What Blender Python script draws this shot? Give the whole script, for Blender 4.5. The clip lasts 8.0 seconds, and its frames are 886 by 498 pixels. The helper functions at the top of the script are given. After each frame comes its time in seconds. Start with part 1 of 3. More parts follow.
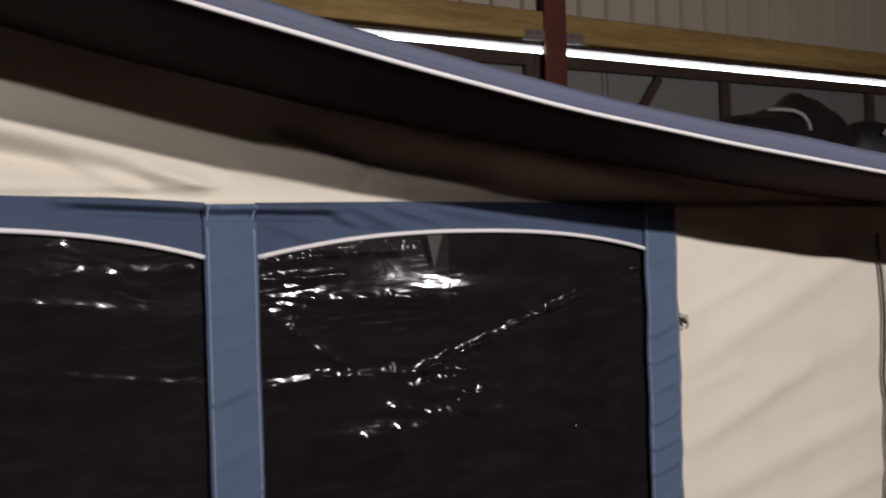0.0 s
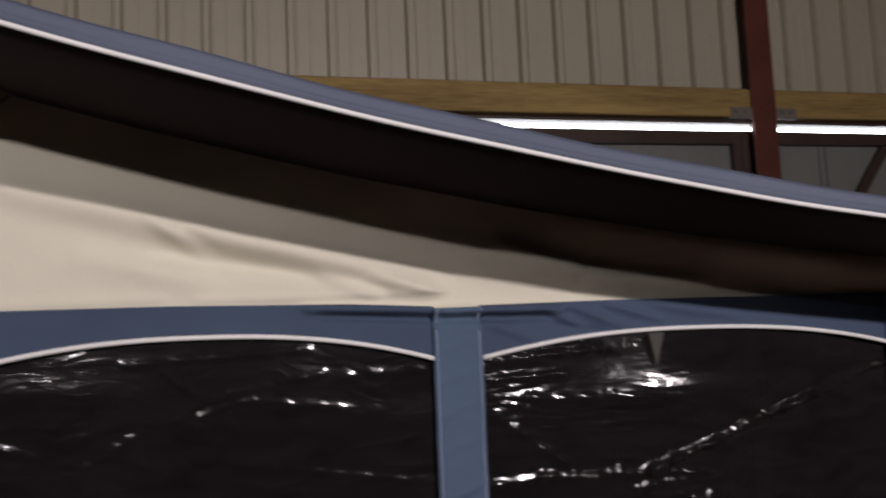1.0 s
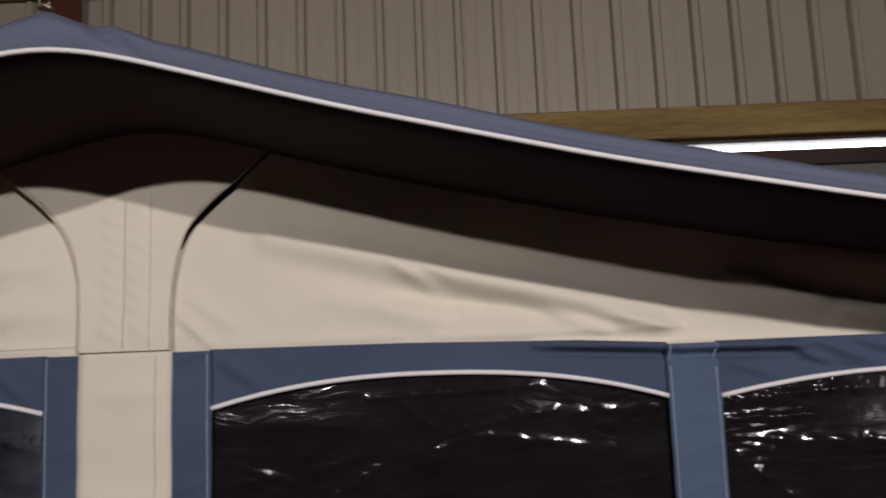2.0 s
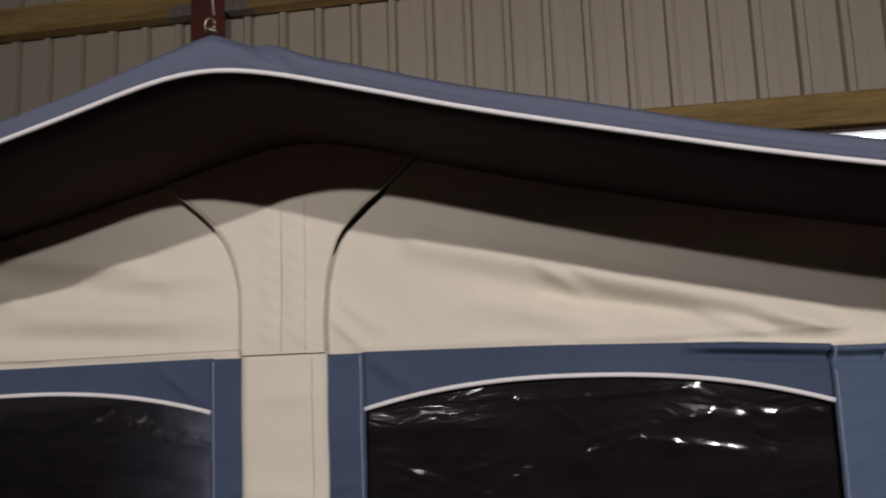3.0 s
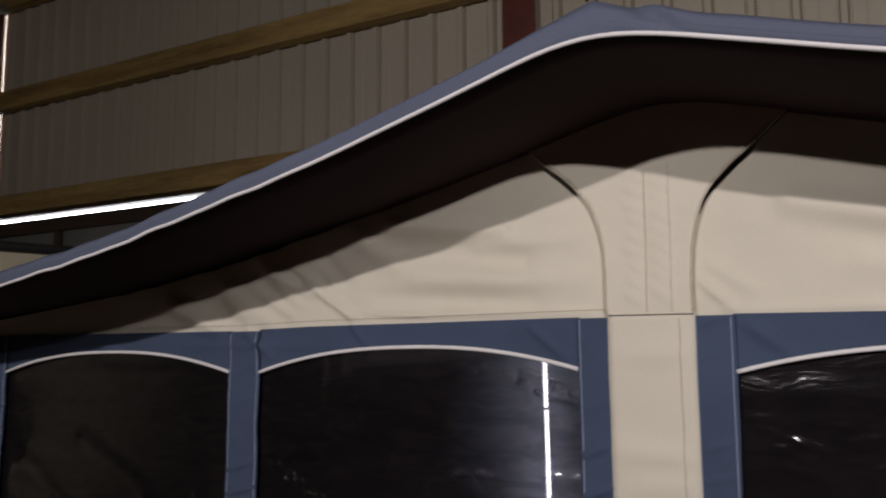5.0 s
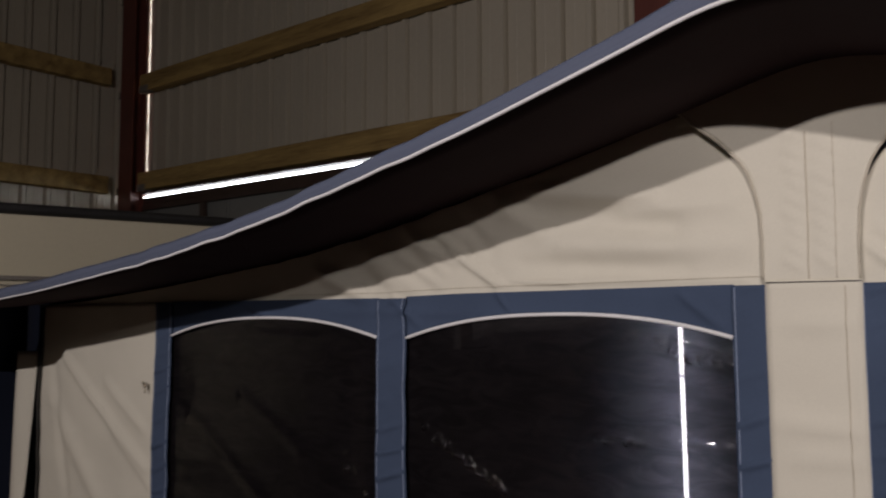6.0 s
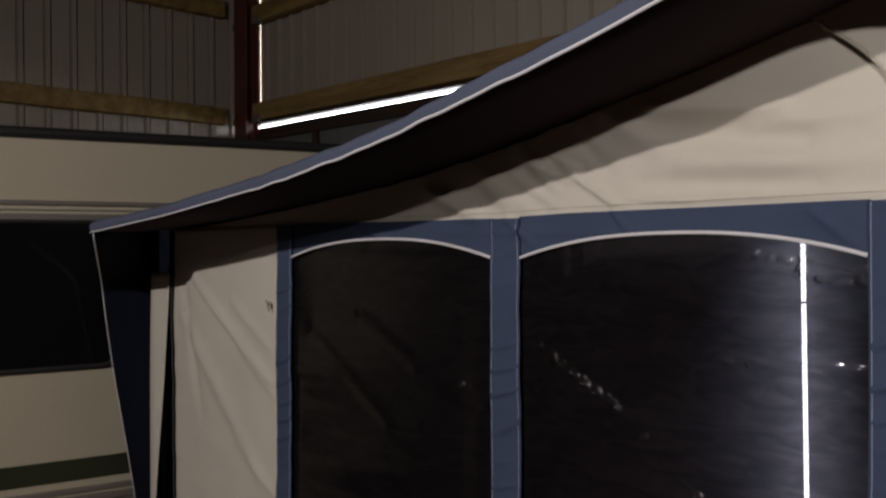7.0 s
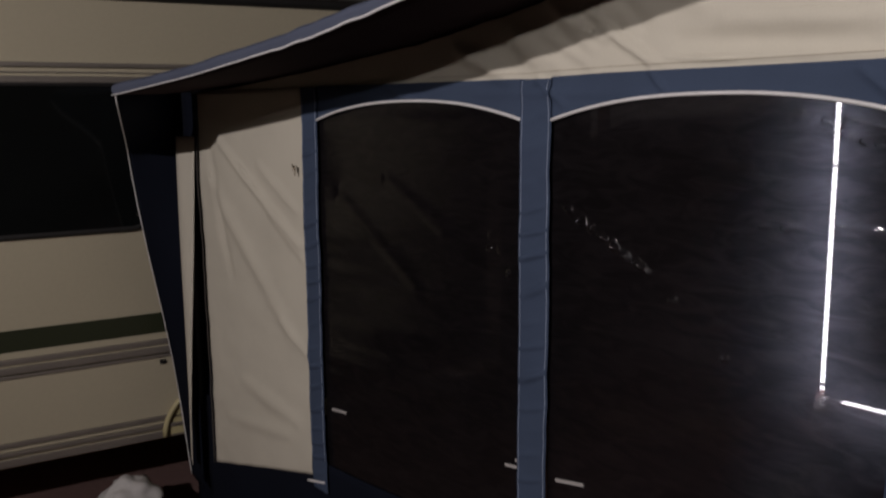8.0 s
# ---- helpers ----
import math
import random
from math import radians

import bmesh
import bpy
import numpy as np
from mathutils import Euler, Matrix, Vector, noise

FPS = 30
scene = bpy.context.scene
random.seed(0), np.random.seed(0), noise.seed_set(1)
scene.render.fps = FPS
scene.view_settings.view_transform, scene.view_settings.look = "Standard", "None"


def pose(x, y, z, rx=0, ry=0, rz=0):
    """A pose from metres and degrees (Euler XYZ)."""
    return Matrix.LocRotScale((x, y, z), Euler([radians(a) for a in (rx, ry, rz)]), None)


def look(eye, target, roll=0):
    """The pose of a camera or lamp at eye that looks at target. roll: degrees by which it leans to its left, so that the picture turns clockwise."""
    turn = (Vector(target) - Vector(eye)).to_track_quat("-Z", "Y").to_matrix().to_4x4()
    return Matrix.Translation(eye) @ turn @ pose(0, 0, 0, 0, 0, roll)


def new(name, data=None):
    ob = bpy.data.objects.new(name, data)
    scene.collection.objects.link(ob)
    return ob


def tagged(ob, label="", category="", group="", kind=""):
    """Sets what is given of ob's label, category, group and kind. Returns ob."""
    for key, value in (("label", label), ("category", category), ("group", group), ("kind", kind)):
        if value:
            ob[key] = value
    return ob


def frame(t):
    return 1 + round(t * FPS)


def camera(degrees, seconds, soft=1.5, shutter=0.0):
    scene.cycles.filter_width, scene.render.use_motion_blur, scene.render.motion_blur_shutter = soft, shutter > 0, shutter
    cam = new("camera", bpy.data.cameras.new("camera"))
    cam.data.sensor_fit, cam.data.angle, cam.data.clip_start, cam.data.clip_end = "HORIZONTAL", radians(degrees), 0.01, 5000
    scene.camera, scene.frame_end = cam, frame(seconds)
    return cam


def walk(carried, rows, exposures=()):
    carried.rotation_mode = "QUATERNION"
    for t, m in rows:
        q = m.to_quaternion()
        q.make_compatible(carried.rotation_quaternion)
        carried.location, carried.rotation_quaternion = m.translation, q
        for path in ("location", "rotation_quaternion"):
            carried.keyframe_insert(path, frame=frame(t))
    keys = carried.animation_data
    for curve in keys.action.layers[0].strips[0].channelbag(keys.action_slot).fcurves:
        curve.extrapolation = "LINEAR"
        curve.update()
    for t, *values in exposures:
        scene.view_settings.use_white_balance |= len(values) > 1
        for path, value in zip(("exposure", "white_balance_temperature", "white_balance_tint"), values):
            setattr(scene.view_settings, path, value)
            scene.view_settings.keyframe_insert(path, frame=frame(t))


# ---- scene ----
cam = camera(56.39, 8.0, soft=2.0, shutter=0.4)
# seconds, eye, tilt, turn, lean
PATH = [
    (0, (0.5254, -1.1927, 1.7227), 89.078, -28.414, -1.672),
    (0.5, (0.5081, -1.1934, 1.7371), 91.685, -23.061, -1.707),
    (1, (0.4871, -1.2110, 1.7468), 95.437, -14.806, -2.564),
    (1.5, (0.4674, -1.2194, 1.7492), 97.457, -6.732, -2.991),
    (1.7, (0.4623, -1.2205, 1.7499), 97.999, -3.953, -2.703),
    (2.8, (0.4343, -1.2266, 1.7539), 98.701, 6.566, -2.122),
    (3, (0.4292, -1.2277, 1.7546), 98.725, 8.427, -2.153),
    (3.5, (0.4070, -1.2324, 1.7524), 98.616, 13.436, -1.846),
    (4, (0.3852, -1.2457, 1.7473), 98.244, 19.041, -1.307),
    (4.5, (0.3589, -1.2621, 1.7460), 97.687, 24.262, -0.673),
    (6, (0.3092, -1.3023, 1.7499), 94.487, 37.578, -0.121),
    (6.5, (0.3028, -1.3079, 1.7414), 92.796, 41.820, -0.106),
    (7, (0.2982, -1.3079, 1.7349), 89.485, 45.046, -0.245),
    (7.5, (0.2854, -1.3093, 1.7331), 84.728, 46.189, -0.057),
    (8, (0.2757, -1.3045, 1.7329), 80.083, 46.638, -0.414),
]
walk(cam, [(t, pose(*e, tilt, 0, turn) @ pose(0, 0, 0, 0, 0, lean)) for t, e, tilt, turn, lean in PATH],
     exposures=[(0, 0.27), (0.5, 0.12), (1.2, 0.02), (3, -0.05), (5, -0.05), (6.5, -0.17), (8, -0.2)])

# ------------------------------------------------------------ world and lamps
world = bpy.data.worlds.new("barn_dusk")
scene.world = world
world.use_nodes = True
wbg = world.node_tree.nodes["Background"]
wbg.inputs[0].default_value = (0.62, 0.72, 1.0, 1)
wbg.inputs[1].default_value = 0.05


def flood(name, place, watts, target, beam, soft, size=0.035):
    """A wall-mounted floodlight with a soft-edged beam."""
    lamp = bpy.data.lights.new(name, "SPOT")
    lamp.spot_size = radians(beam)
    lamp.spot_blend = soft
    lamp.shadow_soft_size = size
    lamp.energy = watts
    lamp.color = (1.0, 0.905, 0.922)
    ob = new(name, lamp)
    ob.matrix_world = look(place, target)
    return ob


LAMP_R = (1.69, -3.5, 2.688)
LAMP_L = (-0.485, -3.5, 2.688)
flood("flood_light", LAMP_R, 430, (2.6, 0, 2.4), 130, 1.0)
flood("flood_light", LAMP_L, 265, (-2.1, 0, 2.3), 120, 1.0)


# ------------------------------------------------------------ materials
def mat(name, colour, rough=0.6, metal=0.0, var=0.12, scale=6.0, fine=90.0, bump=0.15, dist=0.002, stretch=(1, 1, 1),
        spec=0.5, dark=None, island=0.0, sheen=0.0):
    m = bpy.data.materials.new(name)
    m.use_nodes = True
    nt = m.node_tree
    N, L = nt.nodes, nt.links
    b = N["Principled BSDF"]
    b.inputs["Roughness"].default_value = rough
    b.inputs["Metallic"].default_value = metal
    b.inputs["Specular IOR Level"].default_value = spec
    if sheen:
        b.inputs["Sheen Weight"].default_value = sheen
    co = N.new("ShaderNodeTexCoord")
    mp = N.new("ShaderNodeMapping")
    mp.inputs["Scale"].default_value = stretch
    L.new(co.outputs["Object"], mp.inputs["Vector"])
    n1 = N.new("ShaderNodeTexNoise")
    n1.inputs["Scale"].default_value = scale
    n1.inputs["Detail"].default_value = 5
    n2 = N.new("ShaderNodeTexNoise")
    n2.inputs["Scale"].default_value = fine
    n2.inputs["Detail"].default_value = 3
    for n in (n1, n2):
        L.new(mp.outputs[0], n.inputs["Vector"])
    mx = N.new("ShaderNodeMix")
    mx.data_type = "FLOAT"
    mx.inputs[0].default_value = 0.35
    L.new(n1.outputs[0], mx.inputs[2])
    L.new(n2.outputs[0], mx.inputs[3])
    ramp = N.new("ShaderNodeValToRGB")
    ramp.color_ramp.elements[0].position = 0.3
    ramp.color_ramp.elements[1].position = 0.7
    lo = dark if dark else [c * (1 - var) for c in colour]
    hi = [min(1, c * (1 + var)) for c in colour]
    ramp.color_ramp.elements[0].color = (*lo, 1)
    ramp.color_ramp.elements[1].color = (*hi, 1)
    L.new(mx.outputs[0], ramp.inputs[0])
    out = ramp.outputs[0]
    if island:
        oi = N.new("ShaderNodeObjectInfo")
        hs = N.new("ShaderNodeHueSaturation")
        ma = N.new("ShaderNodeMapRange")
        ma.inputs[3].default_value = 1 - island
        ma.inputs[4].default_value = 1 + island
        L.new(oi.outputs["Random"], ma.inputs[0])
        L.new(ma.outputs[0], hs.inputs["Value"])
        L.new(out, hs.inputs["Color"])
        out = hs.outputs[0]
    L.new(out, b.inputs["Base Color"])
    bp = N.new("ShaderNodeBump")
    bp.inputs["Strength"].default_value = bump
    bp.inputs["Distance"].default_value = dist
    L.new(mx.outputs[0], bp.inputs["Height"])
    L.new(bp.outputs[0], b.inputs["Normal"])
    return m


def emit(name, colour, strength):
    m = bpy.data.materials.new(name)
    m.use_nodes = True
    nt = m.node_tree
    nt.nodes.remove(nt.nodes["Principled BSDF"])
    e = nt.nodes.new("ShaderNodeEmission")
    e.inputs[0].default_value = (*colour, 1)
    e.inputs[1].default_value = strength
    nt.links.new(e.outputs[0], nt.nodes["Material Output"].inputs[0])
    return m


def film_plastic(name, tint, rough, bump, scale, haze=0.06, veil_gain=0.42):
    """Thin clear plastic sheet: dims what lies behind it, mirrors lamps in its creases."""
    m = bpy.data.materials.new(name)
    m.use_nodes = True
    nt = m.node_tree
    N, L = nt.nodes, nt.links
    N.remove(N["Principled BSDF"])
    co = N.new("ShaderNodeTexCoord")
    mp = N.new("ShaderNodeMapping")
    mp.inputs["Scale"].default_value = (1, 1, 1.6)
    L.new(co.outputs["Object"], mp.inputs[0])
    wave = N.new("ShaderNodeTexNoise")
    wave.inputs["Scale"].default_value = scale
    wave.inputs["Detail"].default_value = 3
    wave.inputs["Distortion"].default_value = 0.8
    L.new(mp.outputs[0], wave.inputs["Vector"])
    mp2 = N.new("ShaderNodeMapping")
    mp2.inputs["Rotation"].default_value = (0, radians(18), 0)
    mp2.inputs["Scale"].default_value = (1, 1, 3.2)
    L.new(co.outputs["Object"], mp2.inputs[0])
    ridge = N.new("ShaderNodeTexNoise")
    ridge.inputs["Scale"].default_value = scale * 2.2
    ridge.inputs["Detail"].default_value = 4
    ridge.inputs["Distortion"].default_value = 1.2
    L.new(mp2.outputs[0], ridge.inputs["Vector"])
    fold_line = N.new("ShaderNodeMath")
    fold_line.operation = "SUBTRACT"
    fold_line.inputs[1].default_value = 0.5
    L.new(ridge.outputs[0], fold_line.inputs[0])
    sharp = N.new("ShaderNodeMath")
    sharp.operation = "ABSOLUTE"
    L.new(fold_line.outputs[0], sharp.inputs[0])
    add = N.new("ShaderNodeMath")
    add.operation = "SUBTRACT"
    L.new(wave.outputs[0], add.inputs[0])
    L.new(sharp.outputs[0], add.inputs[1])
    bp = N.new("ShaderNodeBump")
    bp.inputs["Strength"].default_value = bump
    bp.inputs["Distance"].default_value = 0.01
    L.new(add.outputs[0], bp.inputs["Height"])
    tr = N.new("ShaderNodeBsdfTransparent")
    tr.inputs[0].default_value = (*tint, 1)
    hz = N.new("ShaderNodeMixShader")
    hz.inputs[0].default_value = 0.5
    for k, ior in ((1, 1.09), (2, 0.917)):
        r = N.new("ShaderNodeBsdfRefraction")
        r.inputs["Color"].default_value = (0.42, 0.42, 0.55, 1)
        r.inputs["Roughness"].default_value = 0.78
        r.inputs["IOR"].default_value = ior
        L.new(r.outputs[0], hz.inputs[k])
    # weak diffuse veil added over the sheet to lift its blacks
    veil = N.new("ShaderNodeBsdfDiffuse")
    film = N.new("ShaderNodeMapRange")
    film.inputs[3].default_value = 0.010 * veil_gain
    film.inputs[4].default_value = 0.040 * veil_gain
    L.new(ridge.outputs[0], film.inputs[0])
    dcol = N.new("ShaderNodeCombineColor")
    for k, f in ((0, 1.0), (1, 0.86), (2, 0.92)):
        mul = N.new("ShaderNodeMath")
        mul.operation = "MULTIPLY"
        mul.inputs[1].default_value = f
        L.new(film.outputs[0], mul.inputs[0])
        L.new(mul.outputs[0], dcol.inputs[k])
    L.new(dcol.outputs[0], veil.inputs[0])
    gl = N.new("ShaderNodeBsdfGlossy")
    gl.inputs["Roughness"].default_value = rough
    L.new(bp.outputs[0], gl.inputs["Normal"])
    fr = N.new("ShaderNodeFresnel")
    fr.inputs["IOR"].default_value = 1.42
    m1 = N.new("ShaderNodeMixShader")
    smear = N.new("ShaderNodeMapRange")
    smear.inputs[1].default_value, smear.inputs[2].default_value = 0.36, 0.66
    smear.inputs[3].default_value, smear.inputs[4].default_value = 0.8 * haze, 1.3 * haze
    L.new(ridge.outputs[0], smear.inputs[0])
    L.new(smear.outputs[0], m1.inputs[0])
    L.new(tr.outputs[0], m1.inputs[1])
    L.new(hz.outputs[0], m1.inputs[2])
    m3 = N.new("ShaderNodeAddShader")
    L.new(m1.outputs[0], m3.inputs[0])
    L.new(veil.outputs[0], m3.inputs[1])
    m2 = N.new("ShaderNodeMixShader")
    L.new(fr.outputs[0], m2.inputs[0])
    L.new(m3.outputs[0], m2.inputs[1])
    L.new(gl.outputs[0], m2.inputs[2])
    L.new(m2.outputs[0], N["Material Output"].inputs[0])
    return m


CREAM = mat("cream_canvas", (0.652, 0.617, 0.505), 0.85, var=0.06, scale=3, fine=350, bump=0.25, dist=0.0015, spec=0.2)
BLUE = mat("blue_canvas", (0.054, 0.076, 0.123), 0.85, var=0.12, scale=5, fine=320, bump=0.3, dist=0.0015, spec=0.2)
BLUE_POST = mat("lighter_blue_canvas", (0.078, 0.115, 0.176), 0.85, var=0.12, scale=5, fine=320, bump=0.3, dist=0.0015, spec=0.2)
ROOF = mat("blue_roof_canvas", (0.096, 0.112, 0.160), 0.7, var=0.1, scale=3, fine=300, bump=0.25, dist=0.0015, spec=0.3)
LINING = mat("dark_brown_lining", (0.038, 0.024, 0.026), 0.9, var=0.15, scale=4, fine=200, bump=0.2, spec=0.1)
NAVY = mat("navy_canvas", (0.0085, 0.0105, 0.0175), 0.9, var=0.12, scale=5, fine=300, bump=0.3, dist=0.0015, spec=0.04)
PIPE = mat("white_piping", (0.75, 0.74, 0.72), 0.55, var=0.05, scale=20, fine=150, bump=0.1)
STITCH = mat("pale_stitching", (0.25, 0.30, 0.40), 0.8, var=0.1, scale=40, fine=300)
SEAM = mat("grey_seam", (0.52, 0.47, 0.37), 0.85, var=0.1, scale=40, fine=300)
DARKSEAM = mat("dark_zip_tape", (0.05, 0.045, 0.04), 0.8, var=0.1, scale=40, fine=200)
PANE = film_plastic("wrinkled_clear_plastic", (0.12, 0.105, 0.11), 0.12, 0.15, 4.0, veil_gain=0.4)
PANE_FLAT = film_plastic("taut_clear_plastic", (0.19, 0.172, 0.178), 0.11, 0.10, 5.0, 0.23, 0.3)
CLAD = mat("beige_steel_cladding", (0.53, 0.48, 0.375), 0.40, var=0.07, scale=0.8, fine=30, bump=0.05, spec=0.85)
TIMBER = mat("yellow_pine_purlin", (0.43, 0.30, 0.105), 0.75, var=0.3, scale=3, fine=25, bump=0.35, dist=0.003,
             stretch=(0.25, 3, 3), dark=(0.17, 0.10, 0.032))
STEEL = mat("red_oxide_steel", (0.14, 0.042, 0.03), 0.5, var=0.25, scale=4, fine=60, bump=0.2)
RAIL = mat("brown_steel_rail", (0.07, 0.045, 0.035), 0.5, var=0.25, scale=5, fine=60, bump=0.2)
DOORSHEET = mat("grey_door_sheet", (0.24, 0.245, 0.225), 0.5, var=0.1, scale=1.5, fine=40, bump=0.1)
CONCRETE = mat("concrete_floor", (0.205, 0.125, 0.11), 0.85, var=0.2, scale=1.2, fine=40, bump=0.4, dist=0.004)
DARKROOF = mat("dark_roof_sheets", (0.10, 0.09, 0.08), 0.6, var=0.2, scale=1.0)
DAY = emit("daylight_outside", (0.93, 0.96, 1.0), 13.0)
GALV = mat("dull_galvanised_steel", (0.20, 0.18, 0.15), 0.6, var=0.25, scale=20)
TARP = mat("grey_blue_tarpaulin", (0.20, 0.22, 0.28), 0.5, var=0.15, scale=6, fine=90, bump=0.4, dist=0.006)
CARD = mat("brown_cardboard", (0.30, 0.21, 0.13), 0.85, var=0.15, scale=8, fine=120)
CARAVAN = mat("cream_caravan_paint", (0.55, 0.50, 0.36), 0.32, var=0.05, scale=1.3, fine=60, bump=0.04)
CARAVAN_STRIPE = mat("dark_green_stripe", (0.035, 0.042, 0.022), 0.35, var=0.1, scale=5)
MOULD = mat("grey_aluminium_moulding", (0.33, 0.30, 0.26), 0.38, metal=0.5, var=0.1, scale=5, fine=60)
RUBBER = mat("black_rubber", (0.018, 0.017, 0.016), 0.55, var=0.2, scale=8)
CVGLASS = mat("dark_acrylic_window", (0.006, 0.007, 0.007), 0.08, var=0.3, scale=3, bump=0.02)
SPAT = mat("yellowed_plastic", (0.58, 0.52, 0.28), 0.4, var=0.1, scale=8)
BAG = mat("black_nylon_bag", (0.018, 0.014, 0.016), 0.5, var=0.3, scale=6, bump=0.5, dist=0.01)
STRAP = mat("white_webbing", (0.42, 0.40, 0.38), 0.7, var=0.1, scale=60)
CLOTH = mat("white_cloth", (0.72, 0.70, 0.67), 0.9, var=0.08, scale=8, bump=0.5, dist=0.006)
BRASS = mat("dull_metal", (0.25, 0.21, 0.15), 0.35, metal=0.9, var=0.15, scale=30)
TYRE = mat("tyre_rubber", (0.02, 0.02, 0.02), 0.8, var=0.2, scale=20)


# ------------------------------------------------------------ mesh helpers
def mesh_of(bm, name, material, smooth=True):
    bmesh.ops.recalc_face_normals(bm, faces=bm.faces)
    me = bpy.data.meshes.new(name)
    bm.to_mesh(me)
    bm.free()
    for p in me.polygons:
        p.use_smooth = smooth
    if material:
        me.materials.append(material)
    return me


def thing(name, label, category, group="", kind="", place=None):
    ob = new(name)
    ob.empty_display_size = 0.1
    if place is not None:
        ob.matrix_world = place
    return tagged(ob, label, category, group, kind)


def part(name, bm, material, parent=None, label="", smooth=True):
    ob = new(name, mesh_of(bm, name, material, smooth))
    if parent:
        ob.parent = parent
    if label:
        ob["label"] = label
    return ob


def add_box(bm, lo, hi, bevel=0.0, m=None):
    c = [(a + b) / 2 for a, b in zip(lo, hi)]
    s = [abs(b - a) for a, b in zip(lo, hi)]
    mm = Matrix.Translation(c) @ Matrix.Diagonal((*s, 1))
    if m is not None:
        mm = m @ mm
    r = bmesh.ops.create_cube(bm, size=1, matrix=mm)
    if bevel:
        es = list({e for v in r["verts"] for e in v.link_edges})
        bmesh.ops.bevel(bm, geom=es, offset=bevel, segments=2, affect="EDGES", profile=0.6)
    return bm


def box(lo, hi, bevel=0.0, m=None):
    return add_box(bmesh.new(), lo, hi, bevel, m)


def add_tube(bm, pts, r, sides=8):
    pts = [Vector(p) for p in pts]
    rings = []
    for i, p in enumerate(pts):
        d = (pts[min(i + 1, len(pts) - 1)] - pts[max(i - 1, 0)]).normalized()
        a = d.orthogonal().normalized() if abs(d.y) > 0.95 else d.cross(Vector((0, 1, 0))).normalized()
        b = d.cross(a)
        rings.append([bm.verts.new(p + (a * math.cos(k * math.tau / sides) + b * math.sin(k * math.tau / sides)) * r)
                      for k in range(sides)])
    for q, w in zip(rings, rings[1:]):
        for k in range(sides):
            bm.faces.new((q[k], q[(k + 1) % sides], w[(k + 1) % sides], w[k]))
    bm.faces.new(rings[0][::-1])
    bm.faces.new(rings[-1])
    return bm


def tube(pts, r, sides=8):
    return add_tube(bmesh.new(), pts, r, sides)


def sheet(nu, nv, at, thick=0.0, back=(0, 1, 0)):
    """A cloth patch: at(u, v) gives the place for u, v in 0..1; thick closes it to a slab along back."""
    bm = bmesh.new()
    front = [[bm.verts.new(at(i / nu, j / nv)) for j in range(nv + 1)] for i in range(nu + 1)]
    for i in range(nu):
        for j in range(nv):
            bm.faces.new((front[i][j], front[i + 1][j], front[i + 1][j + 1], front[i][j + 1]))
    if thick:
        off = Vector(back) * thick
        rear = [[bm.verts.new(v.co + off) for v in col] for col in front]
        for i in range(nu):
            for j in range(nv):
                bm.faces.new((rear[i][j], rear[i][j + 1], rear[i + 1][j + 1], rear[i + 1][j]))
        for i in range(nu):
            for j in (0, nv):
                bm.faces.new((front[i][j], rear[i][j], rear[i + 1][j], front[i + 1][j]))
        for j in range(nv):
            for i in (0, nu):
                bm.faces.new((front[i][j], front[i][j + 1], rear[i][j + 1], rear[i][j]))
    return bm


def lerp(a, b, t):
    return a + (b - a) * t


def sstep(a, b, x):
    t = max(0.0, min(1.0, (x - a) / (b - a)))
    return t * t * (3 - 2 * t)


# ------------------------------------------------------------ barn shell
# The barn stands a little askew to the awning: built square, then turned.
BARN = Matrix.Translation((0, 3.495, 0)) @ Matrix.Rotation(math.atan(-0.0225), 4, "Z")
# the wall's rails run slightly out of level
RAILS = BARN @ Matrix(((1, 0, 0, 0), (0, 1, 0, 0), (-.004, 0, 1, -.012), (0, 0, 0, 1)))
XL, XR, YB, HT = -7.95, 9.7, -13.0, 6.2


def ribbed(length, height, pitch, phase=0.0, rib=0.078, depth=0.035):
    """Profiled steel sheet in the xz plane, ribs towards -y."""
    bm = bmesh.new()
    xs = [(0.0, 0.0)]
    x = phase
    while x < length:
        for dx, dy in ((0, 0), (0.002, .02), (0.012, .02), (0.014, 0), (0.022, -depth), (rib - 0.022, -depth), (rib - 0.014, 0), (rib - 0.012, .02), (rib - 0.002, .02), (rib, 0), (pitch * 0.61, 0), (pitch * 0.63, -0.002), (pitch * 0.65, 0)):
            if 0 < x + dx < length:
                xs.append((x + dx, dy))
        x += pitch
    xs.append((length, 0.0))
    cols = []
    for x, y in xs:
        cols.append([bm.verts.new((x, y + dy, z)) for dy, z in ((0, 0), (0, height), (0.03 - y, height), (0.03 - y, 0))])
    for a, b in zip(cols, cols[1:]):
        for k in range(4):
            bm.faces.new((a[k], a[(k + 1) % 4], b[(k + 1) % 4], b[k]))
    return bm


def wall(name, bm, m, label):
    bm.transform(m)
    ob = part(name, bm, CLAD, None, "", False)
    return tagged(ob, label, "wall", kind="structure")


